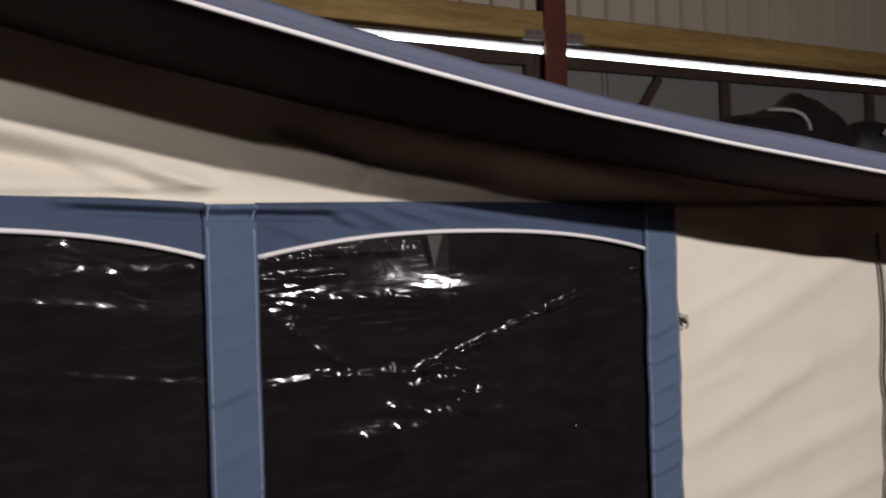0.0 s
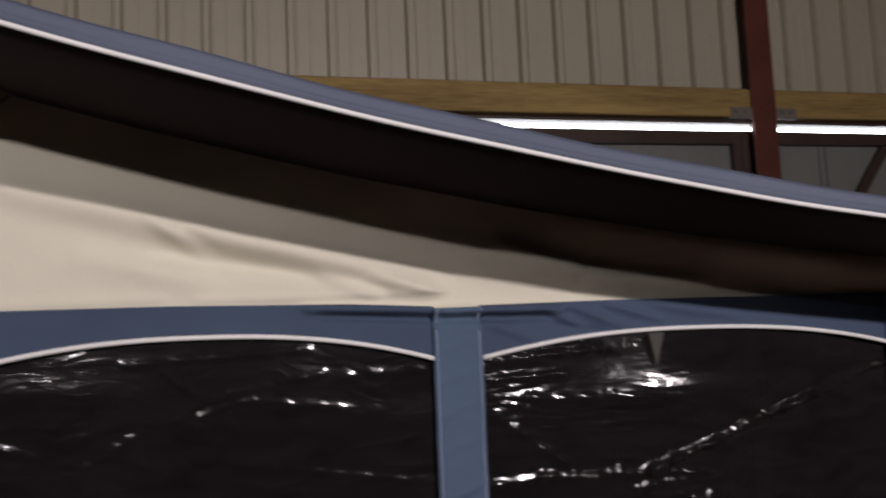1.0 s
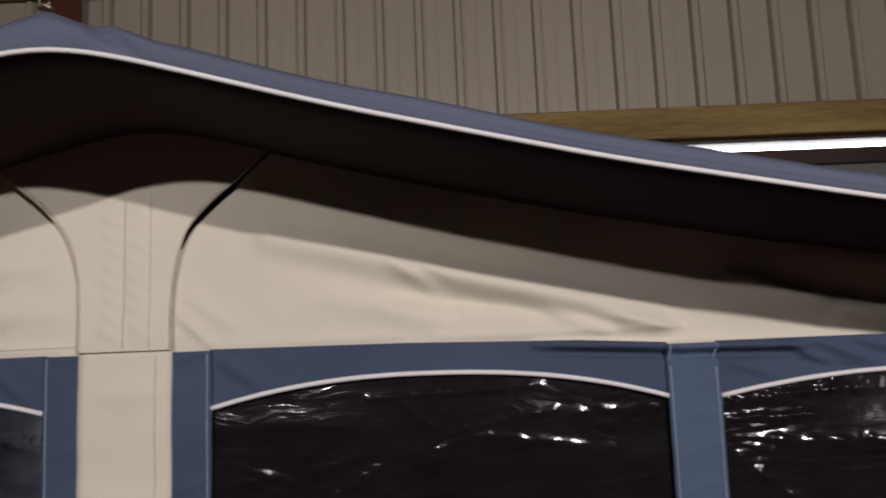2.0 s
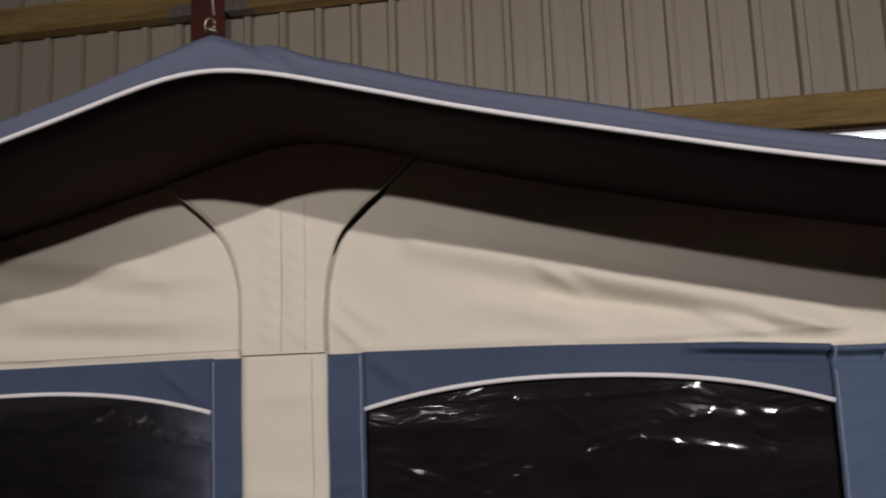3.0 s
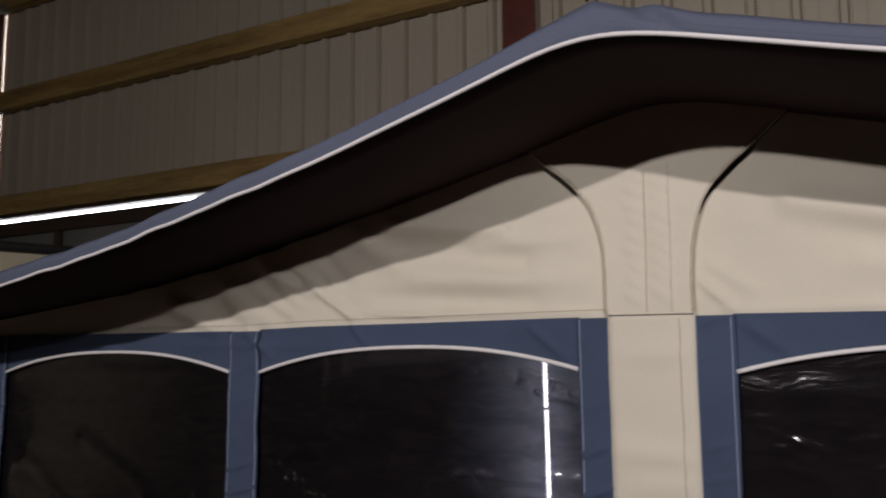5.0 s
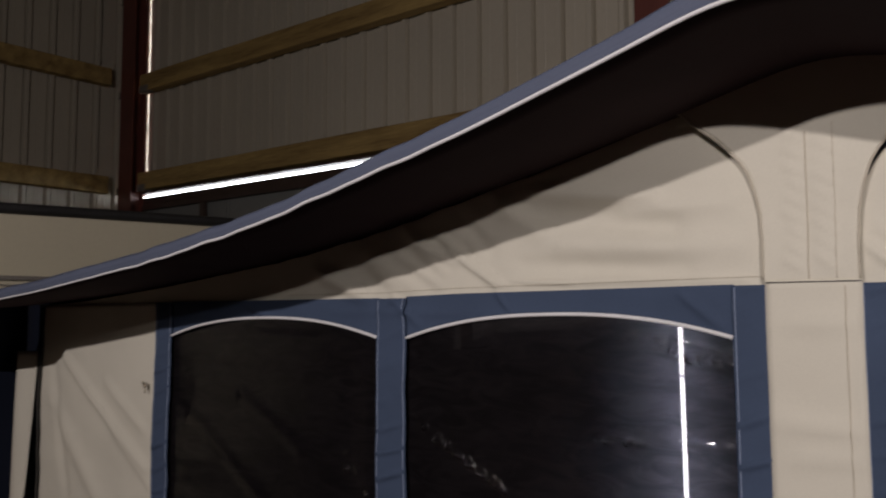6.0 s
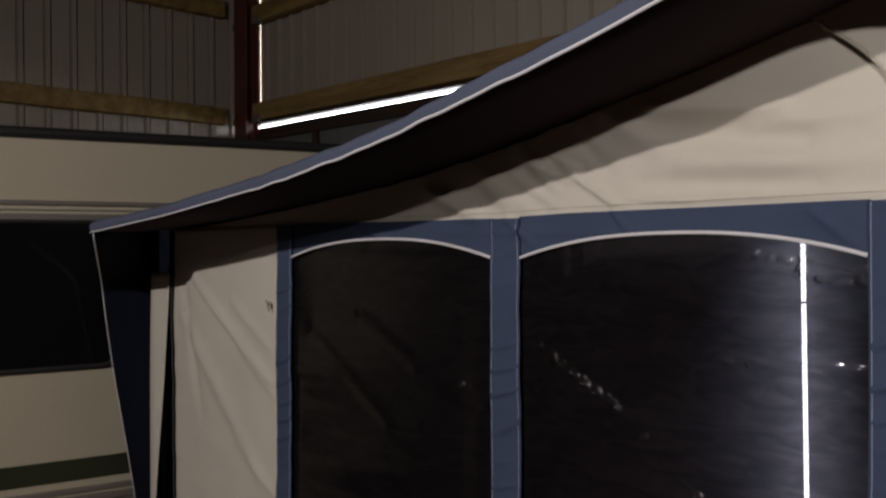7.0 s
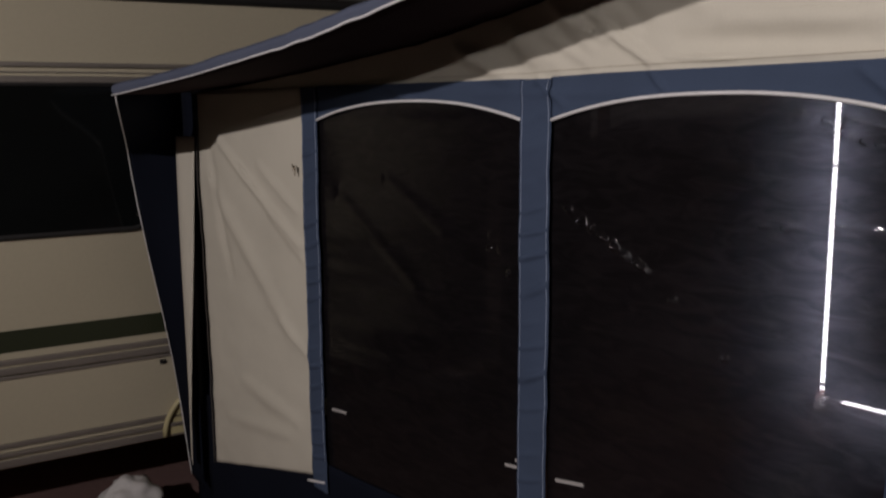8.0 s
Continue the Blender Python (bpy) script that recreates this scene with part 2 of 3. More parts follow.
wall_north = wall("wall_north", ribbed(XR + 7.47, HT - 2.995, 0.2345, 0.0985), RAILS @ Matrix.Translation((-7.47, 0.0, 2.995)),
                  "beige profiled steel cladding above the sliding doors")
wall_west = wall("wall_west", ribbed(3.4 - YB, HT, 0.245, 0.1), BARN @ Matrix.Translation((XL, YB - 3.4 + 0.0, 0)) @ Matrix.Rotation(math.pi / 2, 4, "Z"),
                 "beige profiled steel cladding of the end wall")
wall_east = wall("wall_east", ribbed(3.4 - YB, HT, 0.245, 0.1), BARN @ Matrix.Translation((XR, 0.0, 0)) @ Matrix.Rotation(-math.pi / 2, 4, "Z"),
                 "beige profiled steel cladding of the far end wall")
wall_south = wall("wall_south", ribbed(XR - XL, HT, 0.238), BARN @ Matrix.Translation((XR, YB - 3.4, 0)) @ Matrix.Rotation(math.pi, 4, "Z"),
                  "beige profiled steel cladding of the rear wall")
tagged(part("trim", box((XL, .004, 3.0), (-7.497, .03, HT), 0, BARN), CLAD, None, "", False), "beige steel corner flashing", "trim", kind="structure")
tagged(part("trim", box((-7.46, -.079, 2.992), (XR - .02, .031, 3.012), 0, RAILS), RAIL, None, "", False), "dark steel flashing under the cladding", "trim", kind="structure")
# ceiling is out of view; its dark colour keeps bounce light down
tagged(part("ceiling", box((XL - .1, YB - 3.5, HT), (XR + .1, .34, HT + .06), 0, BARN), DARKROOF, None, "", False), "dark steel barn roof sheets, out of view", "ceiling", kind="structure")
# floor colour is reddened to bounce warm light under the canopy
tagged(part("floor", box((XL - .3, YB - 3.7, -.12), (XR + .3, .0, 0.0), 0, BARN), CONCRETE, None, "", False), "worn reddish-brown concrete barn floor", "floor", kind="structure")
tagged(part("backdrop", box((XL - 1, .30, -0.3), (XR + 1, .32, 7), 0, BARN), DAY, None, "", False), "bright white daylight outside the barn", "backdrop", kind="structure")


def purlin(x0, x1, z, name="purlin", depth=0.07, high=0.183, m=RAILS):
    bm = bmesh.new()
    n = max(2, int((x1 - x0) / 0.25))
    secs = []
    for i in range(n + 1):
        x = lerp(x0, x1, i / n)
        w = noise.noise(Vector((x * 1.3, z, 0))) * 0.004
        secs.append([bm.verts.new((x, y, zz + w)) for y, zz in ((-0.044, z), (-0.08 - depth + .006, z), (-0.08 - depth, z + .006), (-0.08 - depth, z + high - .006),
                                                              (-0.08 - depth + .006, z + high), (-0.044, z + high))])
    for a, b in zip(secs, secs[1:]):
        for k in range(6):
            bm.faces.new((a[k], a[(k + 1) % 6], b[(k + 1) % 6], b[k]))
    bm.faces.new(secs[0][::-1])
    bm.faces.new(secs[-1])
    bm.transform(m)
    return tagged(part(name, bm, TIMBER, None, "", False), "rough yellow pine purlin fixed across the cladding", "beam", "timber purlins", "structure")


POSTS = (3.825, -1.674, -7.53)
for z in (3.017, 4.06, 5.1):
    for a, b in ((POSTS[2] + .125, POSTS[1] - .116), (POSTS[1] + .116, POSTS[0] - .09), (POSTS[0] + .09, XR - .05)):
        purlin(a, b, z)
WESTM = BARN @ Matrix.Translation((XL, 0, 0)) @ Matrix.Rotation(math.pi / 2, 4, "Z")
for z in (3.03, 4.2, 5.3, 1.7):
    purlin(-9.0, -0.25, z, m=WESTM)


def steel_post(x, wide, deep):
    """H-section column with base plate and cleats for the purlins."""
    y = -.035 - deep / 2
    ob = thing("steel_post", "dark red oxide painted steel column", "post", "barn columns", "structure")
    bm = bmesh.new()
    add_box(bm, (x - wide / 2, y - deep / 2, 0), (x + wide / 2, y - deep / 2 + .018, HT), 0.003, BARN)
    add_box(bm, (x - wide / 2 + .06, y + deep / 2 - .018, 0), (x + wide / 2 - .06, y + deep / 2, HT), 0.003, BARN)
    add_box(bm, (x - .008, y - deep / 2 + .018, 0), (x + .008, y + deep / 2 - .018, HT), 0, BARN)
    part("column", bm, STEEL, ob, "", False)
    part("base_plate", box((x - .2, y - .2, 0), (x + .2, y + .2, .02), .003, BARN), STEEL, ob, "", False)
    for z in (3.017, 4.06, 5.1):
        for sgn in (-1, 1):
            bm = bmesh.new()
            x0 = x + sgn * wide / 2
            add_box(bm, (min(x0, x0 + sgn * .17), -.08, z - .012), (max(x0, x0 + sgn * .17), -.160, z - .004), 0, RAILS)
            add_box(bm, (min(x0, x0 + sgn * .15), -.1505, z - .012), (max(x0, x0 + sgn * .15), -.157, z + .06), 0, RAILS)
            part("cleat", bm, GALV, ob, "galvanised cleat bolted to the timber", False)
            bm = bmesh.new()
            for k in (.05, .11):
                bmesh.ops.create_cone(bm, cap_ends=True, segments=6, radius1=.012, radius2=.012, depth=.012,
                                      matrix=RAILS @ Matrix.Translation((x0 + sgn * k, -.162, z + .035)) @ Matrix.Rotation(math.pi / 2, 4, "X"))
            part("bolt", bm, GALV, ob, "", False)
    return ob


for x, wide, deep in zip(POSTS, (.17, .224, .24), (.13, .13, .19)):
    steel_post(x, wide, deep)

# sliding doors under the cladding, hung from a rail; daylight shows above and between them
tagged(part("door_rail", box((XL + .05, -.030, 2.89), (XR - .05, .05, 2.957), .004, RAILS), RAIL, None, "", False), "brown steel sliding door track along the wall", "rail", kind="structure")


DOOR_GAP = 0.006
DOOR_LEAN = -0.0146


def lean(bm):
    """The doors hang a little out of plumb on their track."""
    for v in bm.verts:
        v.co.x += DOOR_LEAN * (v.co.z - 1.0)
    return bm


def barn_door(x0, x1, bars, y=0.0, zb=DOOR_GAP):
    ob = thing("door_1", "large grey sheet sliding barn door with brown steel frame", "door", "sliding barn doors", "structure")
    part("door_sheet", lean(ribbed_door(x0, x1, y, zb)), DOORSHEET, ob, "", False)
    zt = 2.9
    for a, b in ((x0, x0 + .06), (x1 - .06, x1)):
        part("door_stile", lean(box((a, y - .05, zb), (b, y - .002, zt), .003, BARN)), RAIL, ob, "", False)
    for z in (zb, 1.4, zt - .06):
        part("door_bar", lean(box((x0 + .06, y - .048, z), (x1 - .06, y - .004, z + .06), .003, BARN)), RAIL, ob, "", False)
    for x in bars:
        part("door_bar", lean(box((x - .035, y - .046, 1.46), (x + .035, y - .006, zt - .06), .003, BARN)), RAIL, ob, "", False)
    return ob


def ribbed_door(x0, x1, y, zb):
    bm = ribbed(x1 - x0, 2.906 - zb, 1.2, 0.6, 0.06, 0.002)
    bm.transform(BARN @ Matrix.Translation((x0, y + 0.02, zb)))
    return bm


# the second and third door stand ajar beside the column; the third also hangs clear of the floor
DOORS = [barn_door(-7.9, -4.8, (-6.4,)), barn_door(-4.79, -1.634, (-3.2,)), barn_door(-1.565, 3.75, (0.1, 1.9), zb=.038), barn_door(3.76, XR - .02, (5.5, 7.2))]
for d, n in zip(DOORS, "1234"):
    d.name = "door_" + n
# sill added behind the third door to cut off the glow beneath it
tagged(part("threshold", box((-.98, .056, -.12), (3.75, .115, .075), .004, BARN), CONCRETE, None, "", False), "low sill added to block daylight under the sliding door", "threshold", kind="structure")
for z in (.10, 1.372):
    part("latch", lean(box((-1.66, -.062, z), (-1.54, -.052, z + .014), .002, BARN)), RAIL, DOORS[1], "small steel latch bar across the gap", False)
bm = bmesh.new()
BR = BARN @ Matrix.Translation((4.72, -.02, 2.68)) @ Matrix.Rotation(math.radians(36), 4, "Y")
add_box(bm, (-.03, -.02, -.42), (.03, .02, .18), .003, BR)
part("door_brace", bm, RAIL, DOORS[3], "", False)

# ------------------------------------------------------------ awning
AWN_X = [-2.5, -2.25, -2.045, -1.6, -1.132, -.822, -.528, -.384, -.14, -.025, .02, .085, .153, .345, .561, .657, .924, 1.156, 1.45, 1.794, 2.07, 2.3, 2.5]
AWN_Z = [1.755, 1.76, 1.768, 1.805, 1.857, 1.908, 1.975, 2.008, 2.077, 2.112, 2.119, 2.113, 2.095, 2.042, 1.991, 1.969, 1.918, 1.879, 1.842, 1.805, 1.78, 1.765, 1.755]


def eave(x):
    """Height of the canopy's piped front edge, gently rounded."""
    s = 0.0
    for d in (-.05, -.025, 0, .025, .05):
        s += float(np.interp(x + d, AWN_X, AWN_Z))
    ripple = .0009 * math.sin(43 * x) + .0007 * math.sin(71 * x + 1)
    return s / 5 + ripple * sstep(-.25, -.6, x) * sstep(-1.5, -1.1, x)


# long soft folds in the hung cloth: x0, z0, x1, z1, half width, height towards the viewer
FOLDS = [(.21, 1.957, .77, 1.812, .024, .022), (.40, 1.872, .70, 1.812, .020, -.020), (.385, 1.915, .455, 1.862, .007, .006), (.415, 1.91, .475, 1.872, .006, -.004),
         (.5, 1.838, .70, 1.80, .012, .008), (.30, 1.86, .45, 1.83, .02, .008), (.62, 1.83, .70, 1.80, .010, .009), (.70, 1.822, .80, 1.80, .010, .008), (.76, 1.803, .81, 1.802, .004, .004),
         (.11, 1.80, .40, 1.803, .007, .004), (.45, 1.80, .75, 1.80, .006, .004), (-.1, 1.803, -.5, 1.806, .006, .005),
         (-.70, 1.905, -.552, 1.803, .009, .008), (-.79, 1.925, -.69, 1.835, .018, .010), (-.90, 1.885, -.76, 1.80, .022, .010), (-1.05, 1.85, -.90, 1.785, .020, .010), (-.57, 1.97, -.47, 1.90, .022, .009), (-.66, 1.95, -.58, 1.87, .016, -.006), (-.53, 1.812, -.40, 1.803, .004, .004), (-.672, 1.872, -.562, 1.802, .007, .007), (-.64, 1.885, -.60, 1.83, .010, -.005), (-.80, 1.868, -.70, 1.808, .013, .007), (-.88, 1.85, -.81, 1.80, .016, .006),
         (-1.04, 1.838, -.92, 1.797, .018, .006), (-.74, 1.89, -.66, 1.85, .010, .008), (-.5, 1.935, -.22, 1.895, .025, -.012), (-.48, 1.972, -.25, 1.945, .016, .010),
         (-.42, 1.87, -.12, 1.855, .022, .009), (-.5, 1.84, -.2, 1.825, .018, -.008), (-.3, 1.92, -.12, 1.925, .015, .006), (.075, 1.845, .12, 1.805, .007, .007), (.09, 1.87, .15, 1.83, .010, .005),
         (.85, 1.835, 1.25, 1.80, .018, .010), (1.0, 1.9, 1.5, 1.83, .03, .012), (.9, 1.87, 1.1, 1.80, .015, .012), (1.05, 1.85, 1.02, 1.80, .012, -.008), (1.3, 1.86, 1.7, 1.80, .03, .01),
         (-2.13, 1.62, -1.69, 1.34, .014, .014), (-2.2, 1.5, -1.75, 1.05, .03, .010), (-2.2, 1.6, -2.1, 1.2, .02, -.008), (-1.9, 1.56, -1.70, 1.44, .014, .008), (-1.85, 1.42, -1.68, 1.30, .012, .007),
         (-1.8, 1.10, -1.67, 1.02, .012, .008), (-2.05, .85, -1.75, .80, .025, .008), (-2.15, .70, -1.8, .74, .02, .007),
         (1.69, 1.45, 2.25, 1.68, .03, .014), (1.69, 1.30, 2.05, 1.42, .022, .012), (1.69, 1.18, 2.3, 1.30, .03, .013), (1.69, 1.55, 1.95, 1.64, .014, .008), (1.69, 1.40, 1.85, 1.44, .010, .006),
         (1.9, 1.1, 2.3, 1.16, .02, .010), (1.8, 1.36, 2.3, 1.5, .04, .008), (1.69, 1.08, 1.9, 1.13, .014, .008),
         (-1.0, 1.755, -.55, 1.75, .01, .003), (.60, 1.782, .80, 1.772, .007, .014), (.80, 1.772, .99, 1.768, .007, .016), (.62, 1.771, .80, 1.760, .006, -.012), (.80, 1.760, .97, 1.757, .006, -.014),
         (.95, 1.775, 1.03, 1.735, .006, .008), (1.0, 1.775, 1.09, 1.738, .007, .008), (1.07, 1.772, 1.16, 1.745, .007, .007), (1.15, 1.77, 1.3, 1.745, .009, .006), (.87, 1.752, .95, 1.72, .007, .006),
         (.98, 1.745, 1.06, 1.73, .006, -.005), (-.56, 1.79, -.53, 1.755, .006, .008), (-.82, 1.785, -.75, 1.73, .008, .006), (.14, 1.78, .2, 1.735, .01, .006), (-1.3, 1.78, -1.2, 1.74, .01, .006), (-.2, 1.78, -.14, 1.73, .008, .006)]


for i in range(9):
    z = 1.83 + .024 * i
    FOLDS.append((-.036 + .004 * (i % 3), z, -.012, z - .016, .005, .0042))
    FOLDS.append((.006, z + .01, .030 + .004 * (i % 2), z - .012, .006, .0040))
for i in range(8):
    z = .9 + .115 * i + .03 * (i % 3)
    FOLDS.append((-.055 + .02 * (i % 2), z, .05, z + .008 * (i % 3 - 1), .011, .0055))


def fold(x, z):
    """How far the cloth stands out (negative y) at a place of the front."""
    y = 0.0
    for x0, z0, x1, z1, w, h in FOLDS:
        dx, dz = x1 - x0, z1 - z0
        l2 = dx * dx + dz * dz
        t = ((x - x0) * dx + (z - z0) * dz) / l2
        if -.3 < t < 1.3:
            tc = max(0.0, min(1.0, t))
            d2 = (x - x0 - tc * dx) ** 2 + (z - z0 - tc * dz) ** 2
            if d2 < 9 * w * w:
                y -= h * math.exp(-d2 / (w * w)) * (0.35 + 0.65 * math.sin(math.pi * (0.15 + 0.7 * tc)))
    if x > 1.66:
        y *= .62
    y -= .004 * math.exp(-(x / .2) ** 2) * sstep(1.88, 2.06, z)
    y -= 0.006 * noise.noise(Vector((x * 2.2, z * 3.1, 0))) + 0.003 * noise.noise(Vector((x * 9, z * 14, 3))) + 0.0009 * noise.noise(Vector((x * 30, z * 38, 8)))
    return y


BAND_X = [-2.4, -1.66, -.85, -.66, -.069, .066, .41, .66, .80, 1.078, 1.674, 2.4]
BAND_Z = [1.78, 1.783, 1.783, 1.789, 1.795, 1.795, 1.793, 1.787, 1.778, 1.779, 1.773, 1.77]


def band(x):
    return float(np.interp(x, BAND_X, BAND_Z))


# windows from +x to -x: x of both edges, height of the arch above its ends, sill
WIN = {"a": (.859, 1.597, .036), "b": (.123, .783, .042), "c": (-.780, -.119, .042), "d": (-1.589, -.861, .044)}
SILL = 0.72


def arch(key, x):
    x0, x1, h = WIN[key]
    t = (x - x0) / (x1 - x0)
    ends = {"a": (1.699, 1.688), "b": (1.710, 1.702), "c": (1.701, 1.712), "d": (1.694, 1.701)}[key]
    s = max(0.0, 1 - abs(2 * t - 1) ** 2.3)
    return lerp(*ends, t) + h * s


def setback(bm):
    """The outer ends of the front run back towards the caravan side."""
    for v in bm.verts:
        if abs(v.co.x) > 1.66:
            eye = Vector((.276, -1.305, 1.733)) if v.co.x < 0 else Vector((.525, -1.193, 1.723))
            w = .10 * (abs(v.co.x) - 1.66) / .64 * max(0.0, min(1.0, 1 + v.co.y / .3))
            v.co = eye + (v.co - eye) * (1 + w / (v.co.y - eye.y))
    return bm


awning = thing("awning", "large caravan awning of cream and blue canvas with plastic windows", "awning")


def cloth(name, x0, x1, zb, zt, off, material, nu, nv, label="", thick=0.003, xl=None, xr=None):
    def at(u, v):
        x = lerp(x0, x1, u)
        z = lerp(zb(x), zt(x), v)
        if xl:
            x = lerp(xl(z), xr(z), u)
        return (x, fold(x, z) + off, z)
    return part(name, setback(sheet(nu, nv, at, thick)), material, awning, label)


def flare(z):
    """Half width of the middle panel: straight, then spreading under the ridge."""
    return float(np.interp(z, (0, 1.86, 1.90, 1.935, 1.967, 1.985, 2.003, 2.022, 2.043, 2.08, 2.14), (.067, .067, .069, .076, .087, .098, .114, .133, .159, .2, .26)))


def slit(z):
    return 0.008 * sstep(1.94, 2.02, z) * (1 - sstep(2.03, 2.055, z))


# gable triangles left and right of the middle panel
for sgn in (-1, 1):
    def at(u, v, sgn=sgn):
        ztop = lambda x: eave(x) + .02
        xo = -2.31 if sgn < 0 else 2.55
        z0, xi = lerp(1.79, 2.1, v), .1 * sgn
        for _ in range(6):
            z0 = lerp(band(xi) - .006, ztop(xi), v)
            xi = (flare(z0) + slit(z0) - .012 * (1 - sstep(1.93, 1.95, z0))) * sgn - .003
        x = lerp(xi, xo, u ** 1.2)
        z = lerp(band(x) - .006, ztop(x), v)
        return (x, fold(x, z) + .012 * sstep(1.93, 2.05, z) * max(0, 1 - abs(x) / .3), z)
    part("gable_panel", setback(sheet(320, 60, at, .003)), CREAM, awning, "wrinkled cream canvas gable panel")

# middle panel with its flared head
mph = cloth("middle_panel_head", -.067, .067, lambda x: 1.795, lambda x: 2.13, -.012, CREAM, 24, 50, "cream canvas panel flaring under the ridge",
      xl=lambda z: -flare(z) - .003, xr=lambda z: flare(z) - .003)
mpl = cloth("middle_panel", -.067, .067, lambda x: .5, lambda x: 1.798, -.0138, CREAM, 12, 110, "straight cream canvas strip between the windows")
part("seam", tube([(x, fold(x, 1.795) - .0145, 1.7955) for x in np.linspace(-.066, .066, 12)], .0009, 6), DARKSEAM, mpl)
for x in (-.004, .044):
    z0, z1 = (1.80, 2.02) if x < 0 else (.55, 1.79)
    part("seam", tube([(x, fold(x, z) - (.0125 if x < 0 else .0143), z) for z in np.linspace(z0, z1, 90)], .0012 if x < 0 else .0009, 6), SEAM, mph if x < 0 else mpl)
part("seam", tube([(.034, fold(.034, z) - .0125, z) for z in np.linspace(1.80, 2.03, 40)], .0006, 6), SEAM, mph)
for sgn in (-1, 1):
    part("panel_edge", tube([(sgn * (flare(z) - .0) - .003, fold(sgn * flare(z), z) - .0125, z) for z in np.linspace(1.80, 2.10, 40)], .0018, 6), SEAM, mph)

# stitched hem along the foot of the gable
for x0, x1 in ((-1.15, -.075),):
    part("seam", tube([(x, fold(x, band(x) + .011) - .0006, band(x) + .011) for x in np.linspace(x0, x1, 120)], .0008, 5), SEAM, mph)

# blue window surround: head bands, posts, outer strips
for key, (x0, x1, h) in WIN.items():
    xa, xb = x0 - .002, x1 + .002
    hb = cloth("head_band", xa, xb, lambda x, k=key: arch(k, x), band, -.006, BLUE, 110, 20, "creased blue canvas band over a window")
    part("window_piping", tube([(x, fold(x, arch(key, x)) - .010, arch(key, x)) for x in np.linspace(x0, x1, 60)], .0036, 8), PIPE, hb, "thin white piping")
# the posts on both sides of window a take a lighter blue
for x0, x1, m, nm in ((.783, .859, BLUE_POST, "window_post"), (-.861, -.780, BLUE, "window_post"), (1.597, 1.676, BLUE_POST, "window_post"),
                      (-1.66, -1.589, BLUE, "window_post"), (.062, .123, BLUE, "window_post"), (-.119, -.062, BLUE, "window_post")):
    def at(u, v, x0=x0, x1=x1):
        z = lerp(SILL - .1, band((x0 + x1) / 2) - .002, v)
        w = .002 * noise.noise(Vector((x0 * 9, z * 4, 1)))
        x = lerp(x0 + w, x1 + w, u)
        wave = math.sin((z - .35 * x) * 105 + 5 * noise.noise(Vector((x0 * 7, z * 6, 2))))
        pucker = -.0072 * max(0.0, wave) ** 4 * max(0.0, .6 + noise.noise(Vector((x0 * 11, z * 9, 7)))) * (1.3 if z < 1.62 else .4) * math.sin(math.pi * u) ** .6
        return (x, fold(x, z) - .011 + pucker, z)
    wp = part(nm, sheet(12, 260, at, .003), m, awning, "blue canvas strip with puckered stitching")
    for xs in (x0 + .005, x1 - .005):
        part("stitching", tube([(xs, fold(xs, z) - .0118, z) for z in np.linspace(SILL, band(xs) - .005, 60)], .0011, 5), STITCH, wp)
# lower blue wall
cloth("lower_wall", -2.33, 2.33, lambda x: .03, lambda x: SILL + .012 * math.sin(x * 5), -.002, NAVY, 160, 24, "dark blue canvas lower wall")

# window sheets with their creases: x0, z0, x1, z1, half width, height
CREASES = {"a": [(1.592, 1.657, 1.36, 1.592, .006, .0034), (1.36, 1.592, 1.119, 1.507, .007, .0042), (1.25, 1.50, .946, 1.514, .006, .003), (.946, 1.514, .857, 1.505, .007, .003),
                 (1.07, 1.632, 1.10, 1.626, .006, .003), (.93, 1.635, 1.05, 1.628, .008, .003), (1.10, 1.485, 1.24, 1.495, .006, .003), (1.06, 1.455, 1.18, 1.432, .009, .004),
                 (.885, 1.690, 1.13, 1.715, .008, .0042), (.95, 1.700, 1.16, 1.702, .006, .0035), (.87, 1.665, .99, 1.668, .006, .003), (.88, 1.61, 1.0, 1.52, .008, .003),
                 (1.12, 1.47, 1.33, 1.452, .008, .003), (1.0, 1.41, 1.3, 1.43, .014, .004), (1.3, 1.497, 1.46, 1.499, .004, .0015), (.9, 1.58, .93, 1.62, .006, .002),
                 (1.45, 1.38, 1.56, 1.36, .008, .002), (1.2, 1.68, 1.55, 1.66, .02, .002)],
           "b": [(.17, 1.602, .31, 1.624, .006, .0014), (.29, 1.575, .37, 1.622, .006, .0013), (.49, 1.668, .62, 1.69, .006, .0018), (.64, 1.682, .77, 1.684, .008, .0016),
                 (.40, 1.705, .50, 1.615, .007, .0011), (.52, 1.655, .70, 1.63, .008, .0018), (.3, 1.46, .7, 1.42, .008, .0018),
                 (.15, 1.63, .24, 1.60, .006, .002), (.55, 1.56, .78, 1.52, .006, .0016), (.45, 1.64, .52, 1.66, .005, .002), (.35, 1.715, .6, 1.725, .006, .002)],
           "c": [(-.782, 1.55, -.70, 1.50, .005, .0014), (-.70, 1.50, -.56, 1.43, .005, .0012), (-.56, 1.43, -.393, 1.294, .005, .0006), (-.26, 1.69, -.13, 1.66, .006, .0032),
                 (-.22, 1.71, -.125, 1.685, .005, .003), (-.36, 1.533, -.28, 1.533, .004, .0018), (-.24, 1.545, -.13, 1.54, .006, .002), (-.6, 1.66, -.4, 1.65, .03, .002)],
           "d": [(-1.5, 1.5, -1.2, 1.3, .02, .003), (-.95, 1.45, -.87, 1.36, .006, .0015), (-1.3, 1.55, -1.1, 1.45, .02, .003)]}


